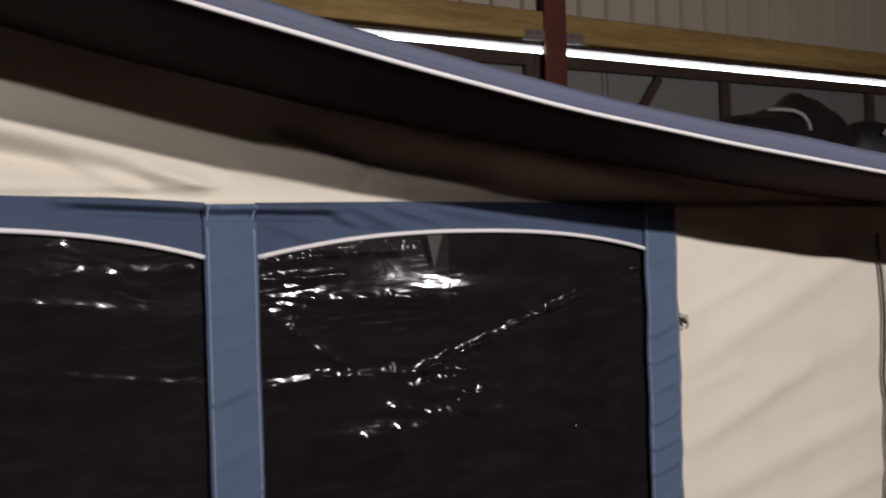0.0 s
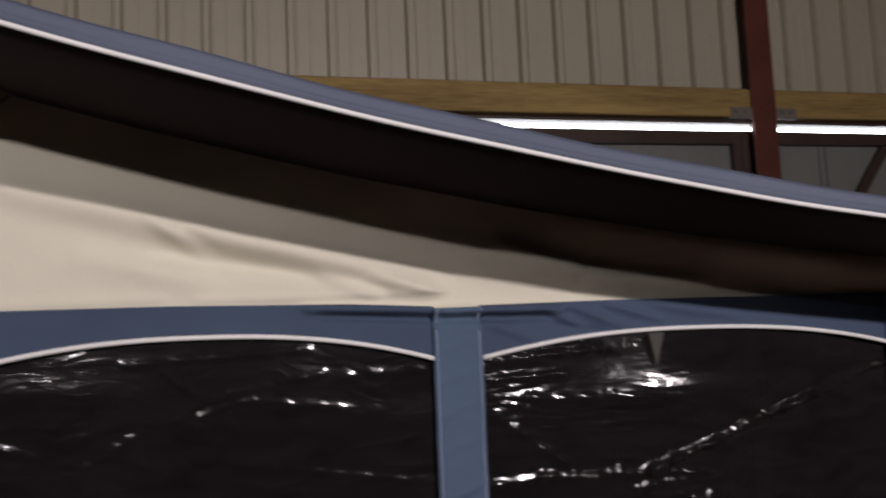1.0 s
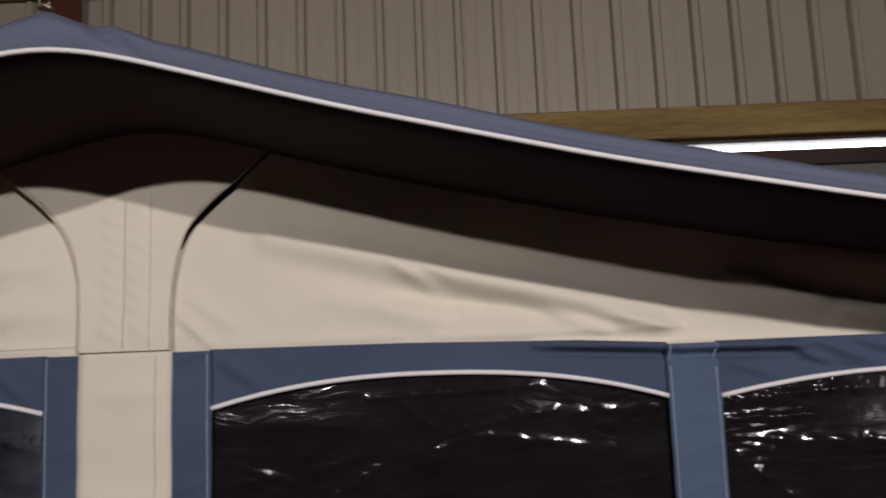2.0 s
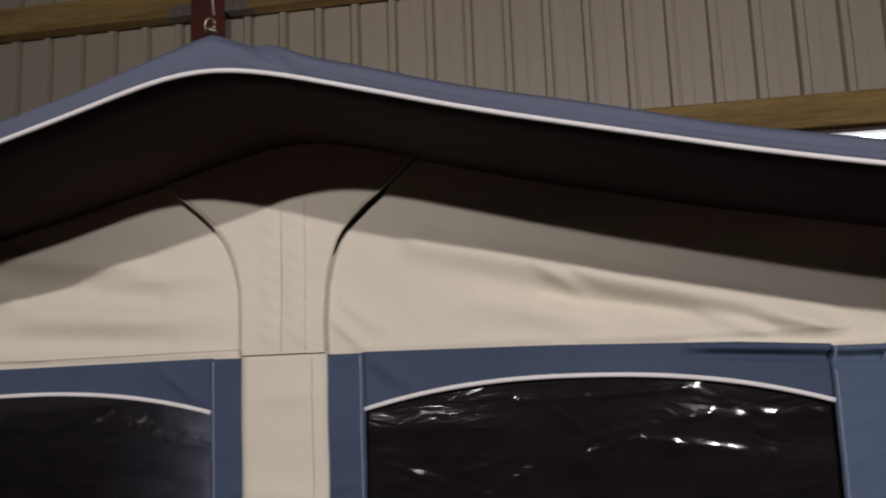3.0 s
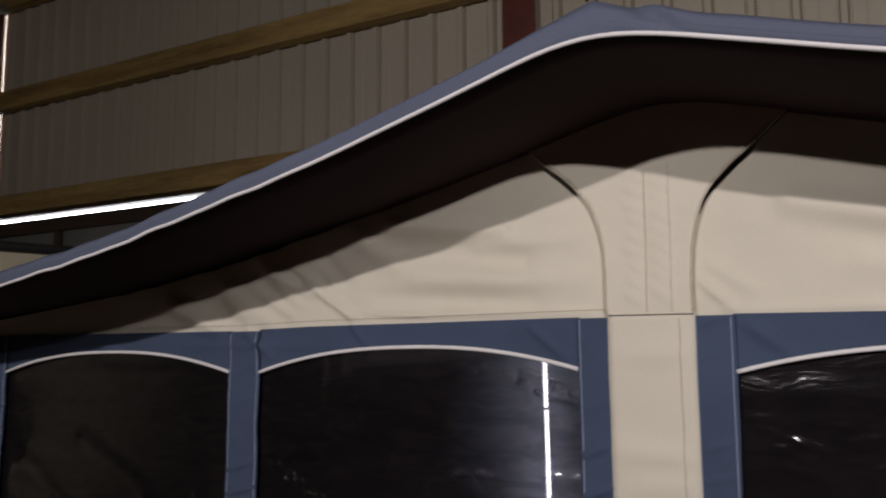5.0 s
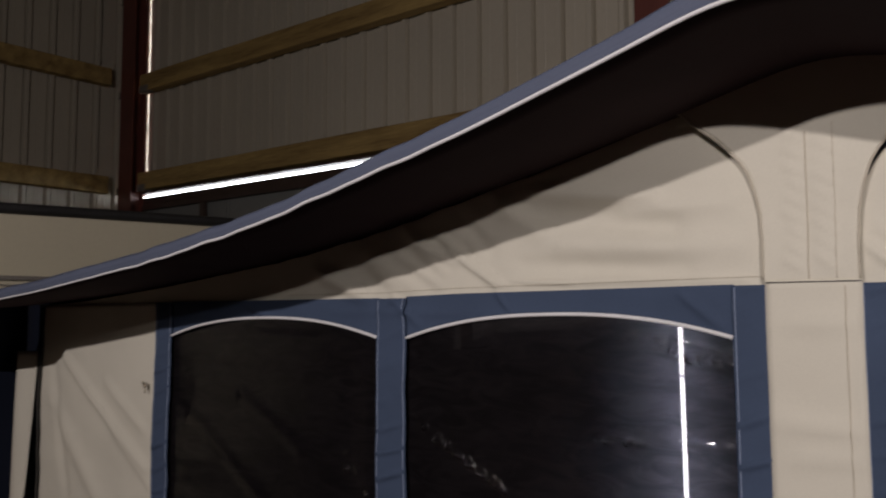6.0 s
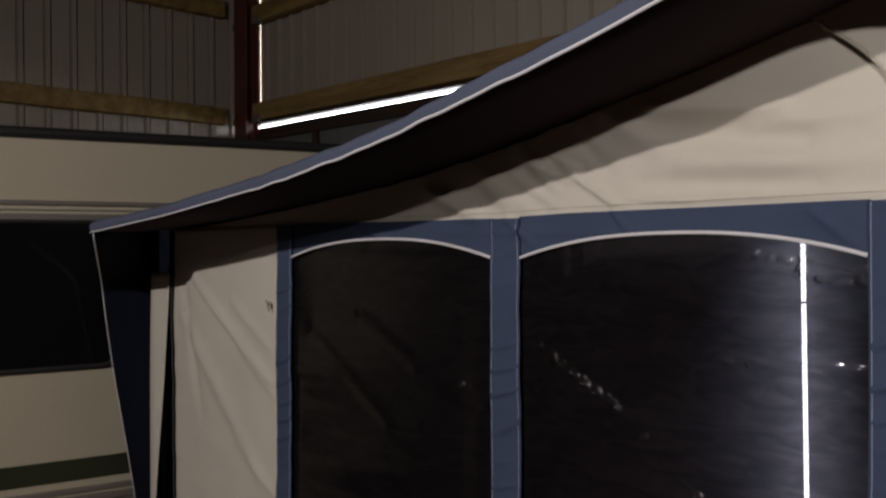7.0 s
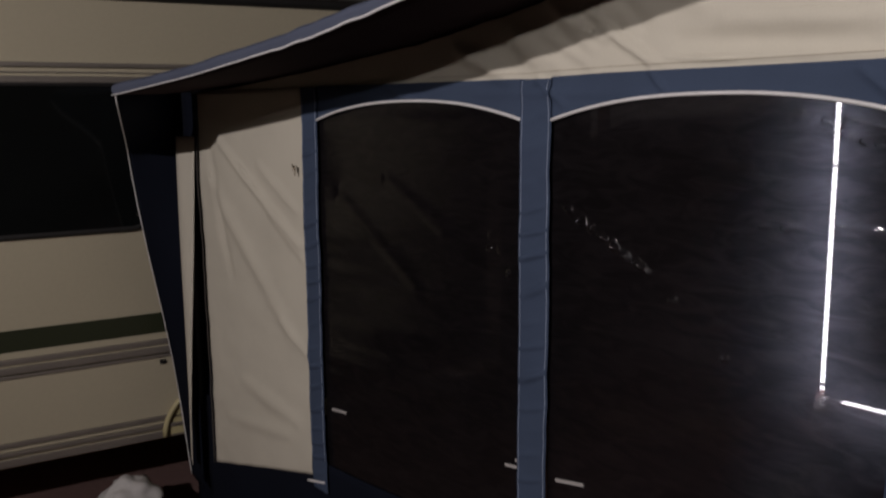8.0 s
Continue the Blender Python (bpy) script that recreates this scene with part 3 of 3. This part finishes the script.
for key, dots in (("c", ((-.74, 1.525), (-.705, 1.503), (-.66, 1.482), (-.625, 1.462), (-.60, 1.452), (-.578, 1.441), (-.566, 1.434), (-.339, 1.533), (-.302, 1.533),
                         (-.393, 1.294), (-.25, 1.703), (-.22, 1.69), (-.17, 1.672), (-.145, 1.664), (-.135, 1.675), (-.50, 1.38))),
                  ("a", ((1.43, 1.372), (1.2, 1.46))), ("d", ((-.955, 1.42), (-.90, 1.37)))):
    for x, z in dots:
        CREASES[key].append((x, z, x + .003, z + .001, .0055, .0068))
# tight puckers that catch the lamps along the strained folds
rng = random.Random(12)
for key, x0, z0, x1, z1, n, h in (("a", 1.59, 1.657, 1.36, 1.592, 46, .0078), ("a", 1.37, 1.594, 1.12, 1.507, 34, .0046), ("a", .89, 1.708, 1.16, 1.722, 26, .0042),
                                  ("a", .90, 1.695, 1.12, 1.706, 14, .0044), ("a", .875, 1.664, .99, 1.668, 9, .004), ("a", 1.10, 1.487, 1.20, 1.497, 7, .003),
                                  ("a", .95, 1.512, 1.07, 1.508, 8, .003), ("a", 1.15, 1.44, 1.29, 1.475, 8, .0026),
                                  ("c", -.70, 1.502, -.555, 1.428, 9, .0066), ("c", -.22, 1.683, -.125, 1.668, 9, .0055), ("c", -.31, 1.712, -.22, 1.696, 6, .005)):
    for k in range(n):
        t = (k + rng.uniform(-.3, .3)) / (n - 1)
        x, z = lerp(x0, x1, t), lerp(z0, z1, t) + rng.uniform(-.003, .003)
        CREASES[key].append((x, z, x + .002, z + rng.uniform(-.005, .008), .0048, h * rng.uniform(.5, 1.2)))


def pane(key):
    """One window sheet: rim on the canvas, billow, strained creases and puckers."""
    x0, x1, h = WIN[key]
    hz = np.linspace(SILL - .1, 1.8, 240)
    rim0, rim1 = [fold(x0, z) for z in hz], [fold(x1, z) for z in hz]
    nu, nv = (330, 360) if key in "ab" else (260, 330)
    split = 1.28 if key in "ab" else 1.25
    low = .15 if key in "ab" else .3
    xs = np.linspace(x1 + .004, x0 - .004, nu + 1)
    tops = np.array([arch(key, min(max(x, x0), x1)) for x in xs])
    v = np.linspace(0, 1, nv + 1)
    X = np.repeat(xs[:, None], nv + 1, 1)
    Z = np.where(v[None] < low, SILL - .02 + (split - SILL + .02) * v[None] / low, split + (tops[:, None] + .004 - split) * (v[None] - low) / (1 - low))
    size = (nu + 1, nv + 1)

    def cloud(fx, fz, k, kz=0.0):
        return np.array([noise.noise(Vector((x * fx + z * kz, z * fz, k))) for x, z in zip(X.ravel(), Z.ravel())]).reshape(size)

    def step(a, b, q):
        t = np.clip((q - a) / (b - a), 0, 1)
        return t * t * (3 - 2 * t)
    break_up = .8 + .8 * cloud(45, 45, 1)
    slack = {"a": 1.0, "b": .72, "c": 1.45, "d": 1.4}[key]
    Y = np.zeros(size)
    for a, b, c, d, w, hh in CREASES[key]:
        dx, dz = c - a, d - b
        t = np.clip(((X - a) * dx + (Z - b) * dz) / (dx * dx + dz * dz), 0, 1)
        dd = (X - a - t * dx) ** 2 + (Z - b - t * dz) ** 2
        Y -= slack * hh * np.exp(-dd / (w * w)) * (break_up if w < .015 else 1.0)
    t = np.clip((X - x0) / (x1 - x0), 0, 1)
    billow = {"a": .014, "b": .004, "c": .006, "d": .004}[key]
    Y -= billow * np.sin(np.pi * t) * step(0, .11 if key == "a" else .085, tops[:, None] - Z) * step(SILL, SILL + .5, Z)
    crumple = np.zeros(size)
    if key == "a":
        Y -= .026 * step(1.02, 1.30, X) * (1 - step(1.31, 1.597, X)) * np.exp(-((Z - 1.638) / .06) ** 2)
        crumple = step(1.685, 1.70, Z) * (1 - step(1.12, 1.2, X)) + .8 * step(1.60, 1.63, Z) * (1 - step(.9, 1.05, X)) + .5 * step(1.52, 1.47, Z) * step(1.38, 1.44, Z) * (1 - step(1.25, 1.4, X)) * step(1.0, 1.06, X)
    if key == "b":
        crumple = .16 * step(.3, .5, X) * step(1.60, 1.66, Z) + .4 * step(.48, .35, X) * step(1.52, 1.57, Z) * step(1.68, 1.63, Z)
    if key == "c":
        crumple = .35 * step(-.32, -.22, X) * step(1.64, 1.67, Z)
    Y -= crumple * .0024 * np.abs(cloud(26, 52, 4, 20))
    rough = {"a": .9, "b": .6, "c": .35, "d": .3}[key]
    Y -= rough * (.003 * cloud(5, 7, 9) + .0006 * cloud(22, 34, 5))
    # fine strain lines fanning across the loose sheets, in patches
    if key in "ab":
        patch = np.clip(cloud(5, 9, 21) * 2.2 + .1, 0, 1)
        for fx, fz, k, kz, am in ((16, 75, 31, 34, .0011), (14, 80, 37, -30, .0010), (60, 90, 43, 0, .00035)):
            Y -= (.5 if key == "a" else .2) * patch * am * (1 - np.abs(cloud(fx, fz, k, kz)) * 2.2)
    Y += (1 - t) * np.interp(Z, hz, rim0) + t * np.interp(Z, hz, rim1) + .002
    n = nv + 1
    faces = [(i * n + j, i * n + j + 1, (i + 1) * n + j + 1, (i + 1) * n + j) for i in range(nu) for j in range(nv)]
    me = bpy.data.meshes.new("window_pane")
    me.from_pydata(np.stack([X, Y, Z], -1).reshape(-1, 3).tolist(), [], faces)
    me.polygons.foreach_set("use_smooth", [True] * len(faces))
    me.materials.append(PANE if key in "ab" else PANE_FLAT)
    if sum(p.normal.y for p in me.polygons) > 0:
        me.flip_normals()
    ob = new("window_pane", me)
    ob.parent = awning
    ob["label"] = "wrinkled shiny clear plastic window" if key in "ab" else "taut clear plastic window"
    return ob


TAB = (1.131, 1.158, 1.142)
PANES = {key: pane(key) for key in WIN}

# a pale wedge of tape hanging from the head of the first window
bm = bmesh.new()
for y in (-.022, -.0195):
    bm.faces.new([bm.verts.new(p) for p in ((TAB[0], y, 1.724), (TAB[1], y, 1.724), (TAB[2], y, 1.672))])
part("tape", bm, DARKSEAM, PANES["a"], "small pale wedge of tape", False)

# small adhesive patches on the panes near the sill
for x, z, l, a in ((-.868, .938, .070, 7), (-.857, .955, .030, 4), (-.722, .952, .074, 10), (-1.53, .888, .066, 6)):
    mm = Matrix.Translation((x, -.004, z)) @ Matrix.Rotation(math.radians(-a), 4, "Y")
    part("tape", box((-l / 2, -.0015, -.0035), (l / 2, .0015, .0035), .0005, mm), STRAP, PANES["d" if x < -.8 else "c"], "small white tape strip", False)

# outer cream panels with zip line
for sgn in (-1, 1):
    def at(u, v, sgn=sgn):
        xi, xo = (1.672, 2.325) if sgn > 0 else (1.656, 2.268)
        x = lerp(xi, xo, u) * sgn
        zb = lerp(.655, .50, u)
        z = lerp(zb, band(x) - .002, v)
        return (x, fold(x, z) - .004, z)
    ep = part("end_panel", setback(sheet(60, 100, at, .003)), CREAM, awning, "creased cream canvas end panel")
    part("panel_piping", setback(tube([(sgn * lerp(1.60, 2.268, t), -.012, lerp(.655, .50, t) - .004) for t in np.linspace(0, .13, 8)], .004, 6)), PIPE, ep)
    xz = 2.301 if sgn > 0 else -2.268
    part("zip", setback(tube([(xz + .012 * sstep(1.58, 1.66, z) * sgn * -1, -.012 + fold(xz, z), z) for z in np.linspace(.5, 1.70, 60)], .0035 if sgn > 0 else .0025, 6)), DARKSEAM, ep, "dark zip line")
# narrow strip beyond the half-open zip on the caravan side
def strip_at(u, v):
    z = lerp(.45, 1.635, v)
    edge = float(np.interp(z, (.45, .64, 1.25, 1.62, 1.75), (-2.405, -2.392, -2.32, -2.282, -2.275)))
    x = lerp(lerp(-2.446, -2.372, (z - .45) / 1.3), edge, u)
    return (x, -.024 + .008 * math.sin(u * 3 + z * 3), z)
# dark sheet added behind the zip gap in place of the shaded interior
part("gap_shade_sheet", setback(sheet(30, 30, lambda u, v: (lerp(-2.56, -1.9, u), .06 + .01 * math.sin(u * 24 + v), lerp(.03, 1.80 + .036 * sstep(.22, .34, u), v)), .003)), NAVY, awning, "dark sheet standing in for the shade behind the open zip")
part("zip_flap", setback(sheet(8, 60, strip_at, .003)), CREAM, awning, "narrow cream flap beside the open zip")
part("end_panel", setback(sheet(20, 60, lambda u, v: (lerp(2.325, 2.6, u), .004, lerp(.45, 1.77, v)), .003)), CREAM, awning)

# side wings running up to the canopy's corners
for sgn in (-1,):
    tip = Vector((2.047 * sgn, -.358, 1.770))
    top = Vector((2.39 * sgn, .0, 1.803))
    foot = Vector((2.46 * sgn, .0, .35))
    def at(u, v, tip=tip, top=top, foot=foot, sgn=sgn):
        a = tip.lerp(foot, v)
        a += Vector((-2.3, 1, -.1)) * (.2 * sstep(0, .13, v) * (1 - .8 * v))
        b = top.lerp(Vector((2.39 * sgn, .0, .35)), v)
        p = a.lerp(b, u)
        return p + Vector((0, -.008 * math.sin(v * 7 + u * 3) * (1 - u), 0))
    wing = part("wing", setback(sheet(14, 60, at, .003)), NAVY, awning, "dark navy canvas side wing")
    part("wing_piping", setback(tube([at(0, t) + Vector((0, -.002, 0)) for t in np.linspace(0, 1, 50)], .0024, 6)), PIPE, wing, "thin white piping")

# roof: piped edge, rolled blue fascia, then back over the frame
SEC = [(-.360, .0), (-.365, .010), (-.363, .020), (-.35, .027), (-.30, .031), (-.12, .033), (0.05, .034), (.6, .036), (1.2, .038), (2.3, .04)]


def roof_at(u, v):
    x = lerp(-2.06, 2.5, u)
    k = v * (len(SEC) - 1)
    i = min(int(k), len(SEC) - 2)
    y, dz = (lerp(SEC[i][0], SEC[i + 1][0], k - i), lerp(SEC[i][1], SEC[i + 1][1], k - i))
    ridge = math.exp(-abs(x - .035) / .075)
    x2 = x * (1 + ((.16 if x < 0 else .02) + .09 * sstep(-1.5, -2.06, x)) * max(0, min(1, (y + .36) / .38)))
    wob = .004 * noise.noise(Vector((x * 5, y * 4, 2))) * (1 if i > 0 else 0)
    # a slack tuck runs down the rolled edge beside the ridge
    if k < 5:
        y += .011 * math.exp(-((x - .135 + .018 * k) / .016) ** 2) * min(1, k / 1.5)
    return (x2, y, eave(x) + dz * (1 + .25 * sstep(1.2, 1.8, x)) + .022 * ridge * min(1, k / 3) + wob + .003 * math.sin((x - .03) * 60 + k) * math.exp(-((x - .09) / .07) ** 2) * min(1, k / 2))


roof = part("roof", sheet(560, 27, roof_at, .004, (0, .3, -1)), ROOF, awning, "blue canvas roof with rolled front edge")
rim = tube([(x, -.364, eave(x) - .0025) for x in np.linspace(-2.06, 2.5, 220)], .0030, 8)
for v in rim.verts:
    k = 1 - .36 * sstep(-.7, -1.6, v.co.x)
    v.co.y, v.co.z = -.364 + (v.co.y + .364) * k, eave(v.co.x) - .0025 + (v.co.z - eave(v.co.x) + .0025) * k
part("roof_piping", rim, PIPE, roof, "white piping along the canopy edge")
# dark lining under the canopy
part("canopy_lining", sheet(160, 10, lambda u, v: (lerp(-2.05, 2.5, u) * (1 + ((.16 if u < .45 else .02) + .09 * sstep(.12, 0, u)) * v), lerp(-.355, .12, v), eave(lerp(-2.05, 2.5, u)) - .002 + .018 * v + .004 * math.sin(v * 3.1) * -1), .003, (0, 0, 1)),
     LINING, awning, "dark brown canopy lining")
# inner frame poles
for x in (-2.15, 0, 2.15):
    part("pole", tube([(x, .17, 0.0), (x, .17, eave(x) + .01)], .012, 8), MOULD, awning, "grey steel awning pole")

# tarpaulin and flattened cardboard on the floor inside, by the barn doors
def tarp_at(u, v):
    x, y = lerp(-1.42, .3, u), lerp(1.75, 2.62, v) - .28 * sstep(.35, 0, u) * (1 - v) * -1
    return (x, y + .03 * math.sin(9 * u), .012 + .022 * abs(noise.noise(Vector((x * 5, y * 6, 2)))) + .02 * sstep(.9, 1, v))


tarp = thing("tarpaulin", "crumpled grey-blue tarpaulin with a pale hem on the barn floor", "tarpaulin")
part("sheet", sheet(50, 30, tarp_at, .003, (0, 0, -1)), TARP, tarp)
part("hem", tube([Vector(tarp_at(t, 1)) + Vector((0, 0, .006)) for t in np.linspace(0, 1, 60)], .009, 6), STRAP, tarp, "pale rope hem")
for x, y, a, w, d in ((-1.78, 2.55, 24, .34, .2), (-2.12, 2.3, -12, .22, .26)):
    tagged(part("cardboard_box", box((-w / 2, -d / 2, 0), (w / 2, d / 2, .09), .006, Matrix.Translation((x, y, .0005)) @ Matrix.Rotation(math.radians(a), 4, "Z")), CARD, None, "", False),
           "flat brown cardboard box lying on the floor", "box", "cardboard boxes")

# side walls, each with a large window of its own
def side(y0, y1, z0, z1, name, material, label="", dx=0.0, sgn=-1):
    def at(u, v):
        y, z = lerp(y0, y1, u), lerp(z0, z1, v)
        return (sgn * (2.64 - .085 * y - dx) + .008 * noise.noise(Vector((y * 4, z * 5, 6))), y, z)
    return part(name, sheet(24, 24, at, .003, (sgn, 0, 0)), material, awning, label)


for sgn in (-1, 1):
    side(.26, 2.3, .02, .41, "side_wall", NAVY, "dark blue canvas side wall", sgn=sgn)
    side(.26, 1.71, .40, .475, "side_sill", CREAM, "cream canvas strip under the side window", .004, sgn=sgn)
    side(1.615, 1.71, .47, 1.60, "side_post", CREAM, "cream canvas strip beside the side window", .004, sgn=sgn)
    side(1.70, 2.3, .40, 1.80, "side_wall", NAVY, "dark blue canvas side wall", sgn=sgn)
    side(.26, 1.71, 1.59, 1.80, "side_wall", NAVY, "dark blue canvas side wall", sgn=sgn)
    side(.26, 1.62, .47, 1.595, "side_pane", PANE_FLAT, "clear plastic side window", .002, sgn=sgn)

# ring and cord at the ridge
hook = thing("hanging_ring", "small dull metal ring and cord at the awning ridge", "ring")
bm = bmesh.new()
add_tube(bm, [(.03 + .006 * math.cos(a), -.35, 2.176 + .008 * math.sin(a)) for a in np.linspace(0, math.tau, 20)], .0016, 6)
part("ring", bm, BRASS, hook)
part("cord", tube([(.032 + .003 * math.sin(z * 30), -.345, z) for z in np.linspace(2.19, 2.6, 20)] + [(.032, -.1, 3.2), (.0, 1.0, 5.0), (-.0, 2.0, HT)], .0015, 6), GALV, hook)
part("knot", tube([(.024, -.35, 2.166), (.032, -.352, 2.170), (.040, -.35, 2.165)], .003, 6), BRASS, hook)

# small toggles on the end panels
for x, z in ((1.688, 1.548), (-1.694, 1.559)):
    tg = thing("toggle", "small brass toggle with a frayed loop on the cream canvas", "fastener", "awning toggles")
    bm = bmesh.new()
    bmesh.ops.create_uvsphere(bm, u_segments=12, v_segments=8, radius=.007, matrix=Matrix.Translation((x, -.016, z)) @ Matrix.Diagonal((1, .6, 1.3, 1)))
    part("knob", bm, BRASS, tg)
    part("loop", tube([(x - .012, -.014, z + .012), (x - .002, -.02, z + .004), (x + .006, -.018, z - .008), (x + .002, -.015, z - .018)], .0025, 6), SEAM, tg)

# ------------------------------------------------------------ caravan
CD = Vector((.24, .97, 0)).normalized()
CM = Matrix((( CD.x, -CD.y, 0, -3.02), (CD.y, CD.x, 0, .12), (0, 0, 1, 0), (0, 0, 0, 1)))
caravan = thing("caravan", "old cream touring caravan with a dark green stripe", "caravan", place=CM)
S0, S1 = -4.2, 1.69


def cv_section(lo, hi, n, s0=S0, s1=S1, out=0.0):
    """Side skin between two heights, leaning in a little towards the roof."""
    def at(u, v):
        z = lerp(lo, hi, v)
        return (lerp(s0, s1, u), -out, z)
    return sheet(40, n, at, .03, (0, 1, 0))


prof = [(0, .32), (-.004, .9), (0, 1.9), (.0, 2.15), (.02, 2.172), (.12, 2.185), (.4, 2.21), (1.05, 2.25), (1.7, 2.21), (1.98, 2.185), (2.08, 2.172), (2.1, 2.15), (2.1, .32)]
bm = bmesh.new()
ends = []
for s in np.linspace(S0, S1, 14):
    ends.append([bm.verts.new((s, y + .001, z)) for y, z in prof])
for a, b in zip(ends, ends[1:]):
    for k in range(len(prof)):
        bm.faces.new((a[k], a[(k + 1) % len(prof)], b[(k + 1) % len(prof)], b[k]))
bm.faces.new(ends[0])
bm.faces.new(ends[-1][::-1])
part("body", bm, CARAVAN, caravan, "", False)
part("stripe", box((S0 + .01, -.004, .792), (S1 - .01, .0, .878)), CARAVAN_STRIPE, caravan, "dark green stripe", False)
for z, h, o in ((.742, .022, .014), (.705, .026, .02), (.683, .014, .01), (.405, .02, .012), (.372, .016, .02), (.325, .03, .008)):
    part("moulding", box((S0 + .01, -o, z), (S1 - .01, .002, z + h), .004), MOULD, caravan, "grey ribbed aluminium moulding", False)
part("awning_rail", box((S0, -.016, 1.884), (S1, .002, 1.902), .004), MOULD, caravan, "", False)
part("panel_bead", box((S0, -.006, 1.862), (S1, .002, 1.868), .002), MOULD, caravan, "", False)
part("roof_trim", tube([(s, -.006, 2.165 + .006 * math.sin(s)) for s in np.linspace(S0, S1, 40)], .022, 10), RUBBER, caravan, "dark roof edge trim")


def rrect(x0, x1, z0, z1, r, y, n=6):
    out = []
    for cx, cz, a0 in ((x1 - r, z1 - r, 0), (x0 + r, z1 - r, 90), (x0 + r, z0 + r, 180), (x1 - r, z0 + r, 270)):
        for k in range(n + 1):
            a = math.radians(a0 + 90 * k / n)
            out.append((cx + r * math.cos(a), y, cz + r * math.sin(a)))
    return out


def plate(pts, depth):
    bm = bmesh.new()
    a = [bm.verts.new(p) for p in pts]
    b = [bm.verts.new((p[0], p[1] + depth, p[2])) for p in pts]
    bm.faces.new(a)
    bm.faces.new(b[::-1])
    for k in range(len(a)):
        bm.faces.new((a[k], b[k], b[(k + 1) % len(a)], a[(k + 1) % len(a)]))
    return bm


cvw = part("window", plate(rrect(-1.35, .015, 1.245, 1.822, .07, -.022), .024), CVGLASS, caravan, "black tinted acrylic window", False)
loop = rrect(-1.35, .015, 1.245, 1.822, .07, -.012)
part("window_seal", tube(loop + loop[:1], .014, 8), RUBBER, cvw)
part("window_rail", box((-1.38, -.03, 1.825), (.04, .0, 1.85), .005), MOULD, cvw, "", False)
part("window_catch", tube([(-.03, -.03, 1.30), (-.005, -.036, 1.315), (.0, -.034, 1.35)], .004, 6), MOULD, cvw)
# wheel spat
bm = bmesh.new()
pts = [(.42 + .40 * math.cos(a), -.012, .335 + .27 * math.sin(a)) for a in np.linspace(math.pi, 0, 24)]
part("wheel_spat", plate(pts, .014), SPAT, caravan, "yellowed plastic wheel cover", False)
part("spat_rim", tube([(x, -.02, z) for x, y, z in pts], .012, 8), SPAT, caravan)
part("tyre", tube([(.42, .03, .30), (.42, .2, .30)], .29, 28), TYRE, caravan, "", False)
part("screw", box((.02, -.012, .655), (.045, .0, .672), .003), RUBBER, caravan, "", False)
part("jack_leg", box((-3.4, .3, 0), (-3.3, .4, .34), .005), MOULD, caravan, "", False)
part("jack_leg", box((1.3, .3, 0), (1.4, .4, .34), .005), MOULD, caravan, "", False)

# white cloth bundle on the floor beside the caravan
bm = bmesh.new()
bmesh.ops.create_icosphere(bm, subdivisions=4, radius=1)
for v in bm.verts:
    n = v.co.copy()
    k = 1 + .22 * noise.noise(n * 2.1) + .1 * noise.noise(n * 5)
    v.co = Vector((n.x * .13 * k, n.y * .13 * k, max(-.0, .1 + n.z * .13 * k)))
bm.transform(Matrix.Translation((-2.93, -.06, 0)))
tagged(part("crumpled_cloth", bm, CLOTH), "crumpled white cloth lying on the concrete floor", "cloth")

# ------------------------------------------------------------ stored bags on a rack behind the awning
rack = thing("storage_rack", "plain brown steel storage rack against the barn wall", "rack")
for x in (4.5, 6.9):
    for y in (2.35, 2.85):
        part("upright", box((x - .03, y - .03, 0), (x + .03, y + .03, 2.2), .003), RAIL, rack, "", False)
for z in (.4, 1.3, 2.17):
    part("shelf", box((4.45, 2.3, z), (6.95, 2.9, z + .03), .003), RAIL, rack, "", False)


def bag(tops, strap=None, seed=0):
    """A slumped soft bag: its top line, rounded across, lying on the shelf."""
    ob = thing("holdall", "black nylon bag slumped on a storage rack", "bag", "stored bags")
    xs = [p[0] for p in tops]
    zs = [p[1] for p in tops]

    def at(u, v):
        x = lerp(xs[0], xs[-1], u)
        h = float(np.interp(x, xs, zs)) - 2.2 + .012 * noise.noise(Vector((x * 9, seed, 0)))
        a = math.pi * v
        wide = .24 * (1 + .1 * noise.noise(Vector((x * 4, seed, 3)))) * min(1, .35 + 4 * u * (1 - u))
        bulge = 1 + .06 * noise.noise(Vector((x * 7, v * 4, seed + 5)))
        return (x, 2.6 - wide * math.cos(a) * bulge, 2.2 + max(.004, h) * math.sin(a) ** .7 * bulge)
    part("bag_body", sheet(60, 24, at), BAG, ob)
    if strap:
        part("strap", tube(strap, .013, 8), STRAP, ob, "pale webbing strap")
    return ob


bag([(4.62, 2.30), (4.70, 2.43), (4.95, 2.47), (5.12, 2.51), (5.20, 2.56), (5.287, 2.615), (5.36, 2.60), (5.5, 2.54), (5.62, 2.48), (5.72, 2.44), (5.8, 2.30)],
    [(4.93, 2.50, 2.475), (5.0, 2.44, 2.47), (5.06, 2.40, 2.46), (5.11, 2.37, 2.43), (5.14, 2.355, 2.38), (5.15, 2.35, 2.33)], 1)
bag([(5.82, 2.3), (5.88, 2.42), (6.02, 2.46), (6.15, 2.45), (6.31, 2.42), (6.6, 2.38), (6.8, 2.28)], [(5.93, 2.37, 2.33), (5.96, 2.365, 2.36), (5.98, 2.365, 2.37)], 4)
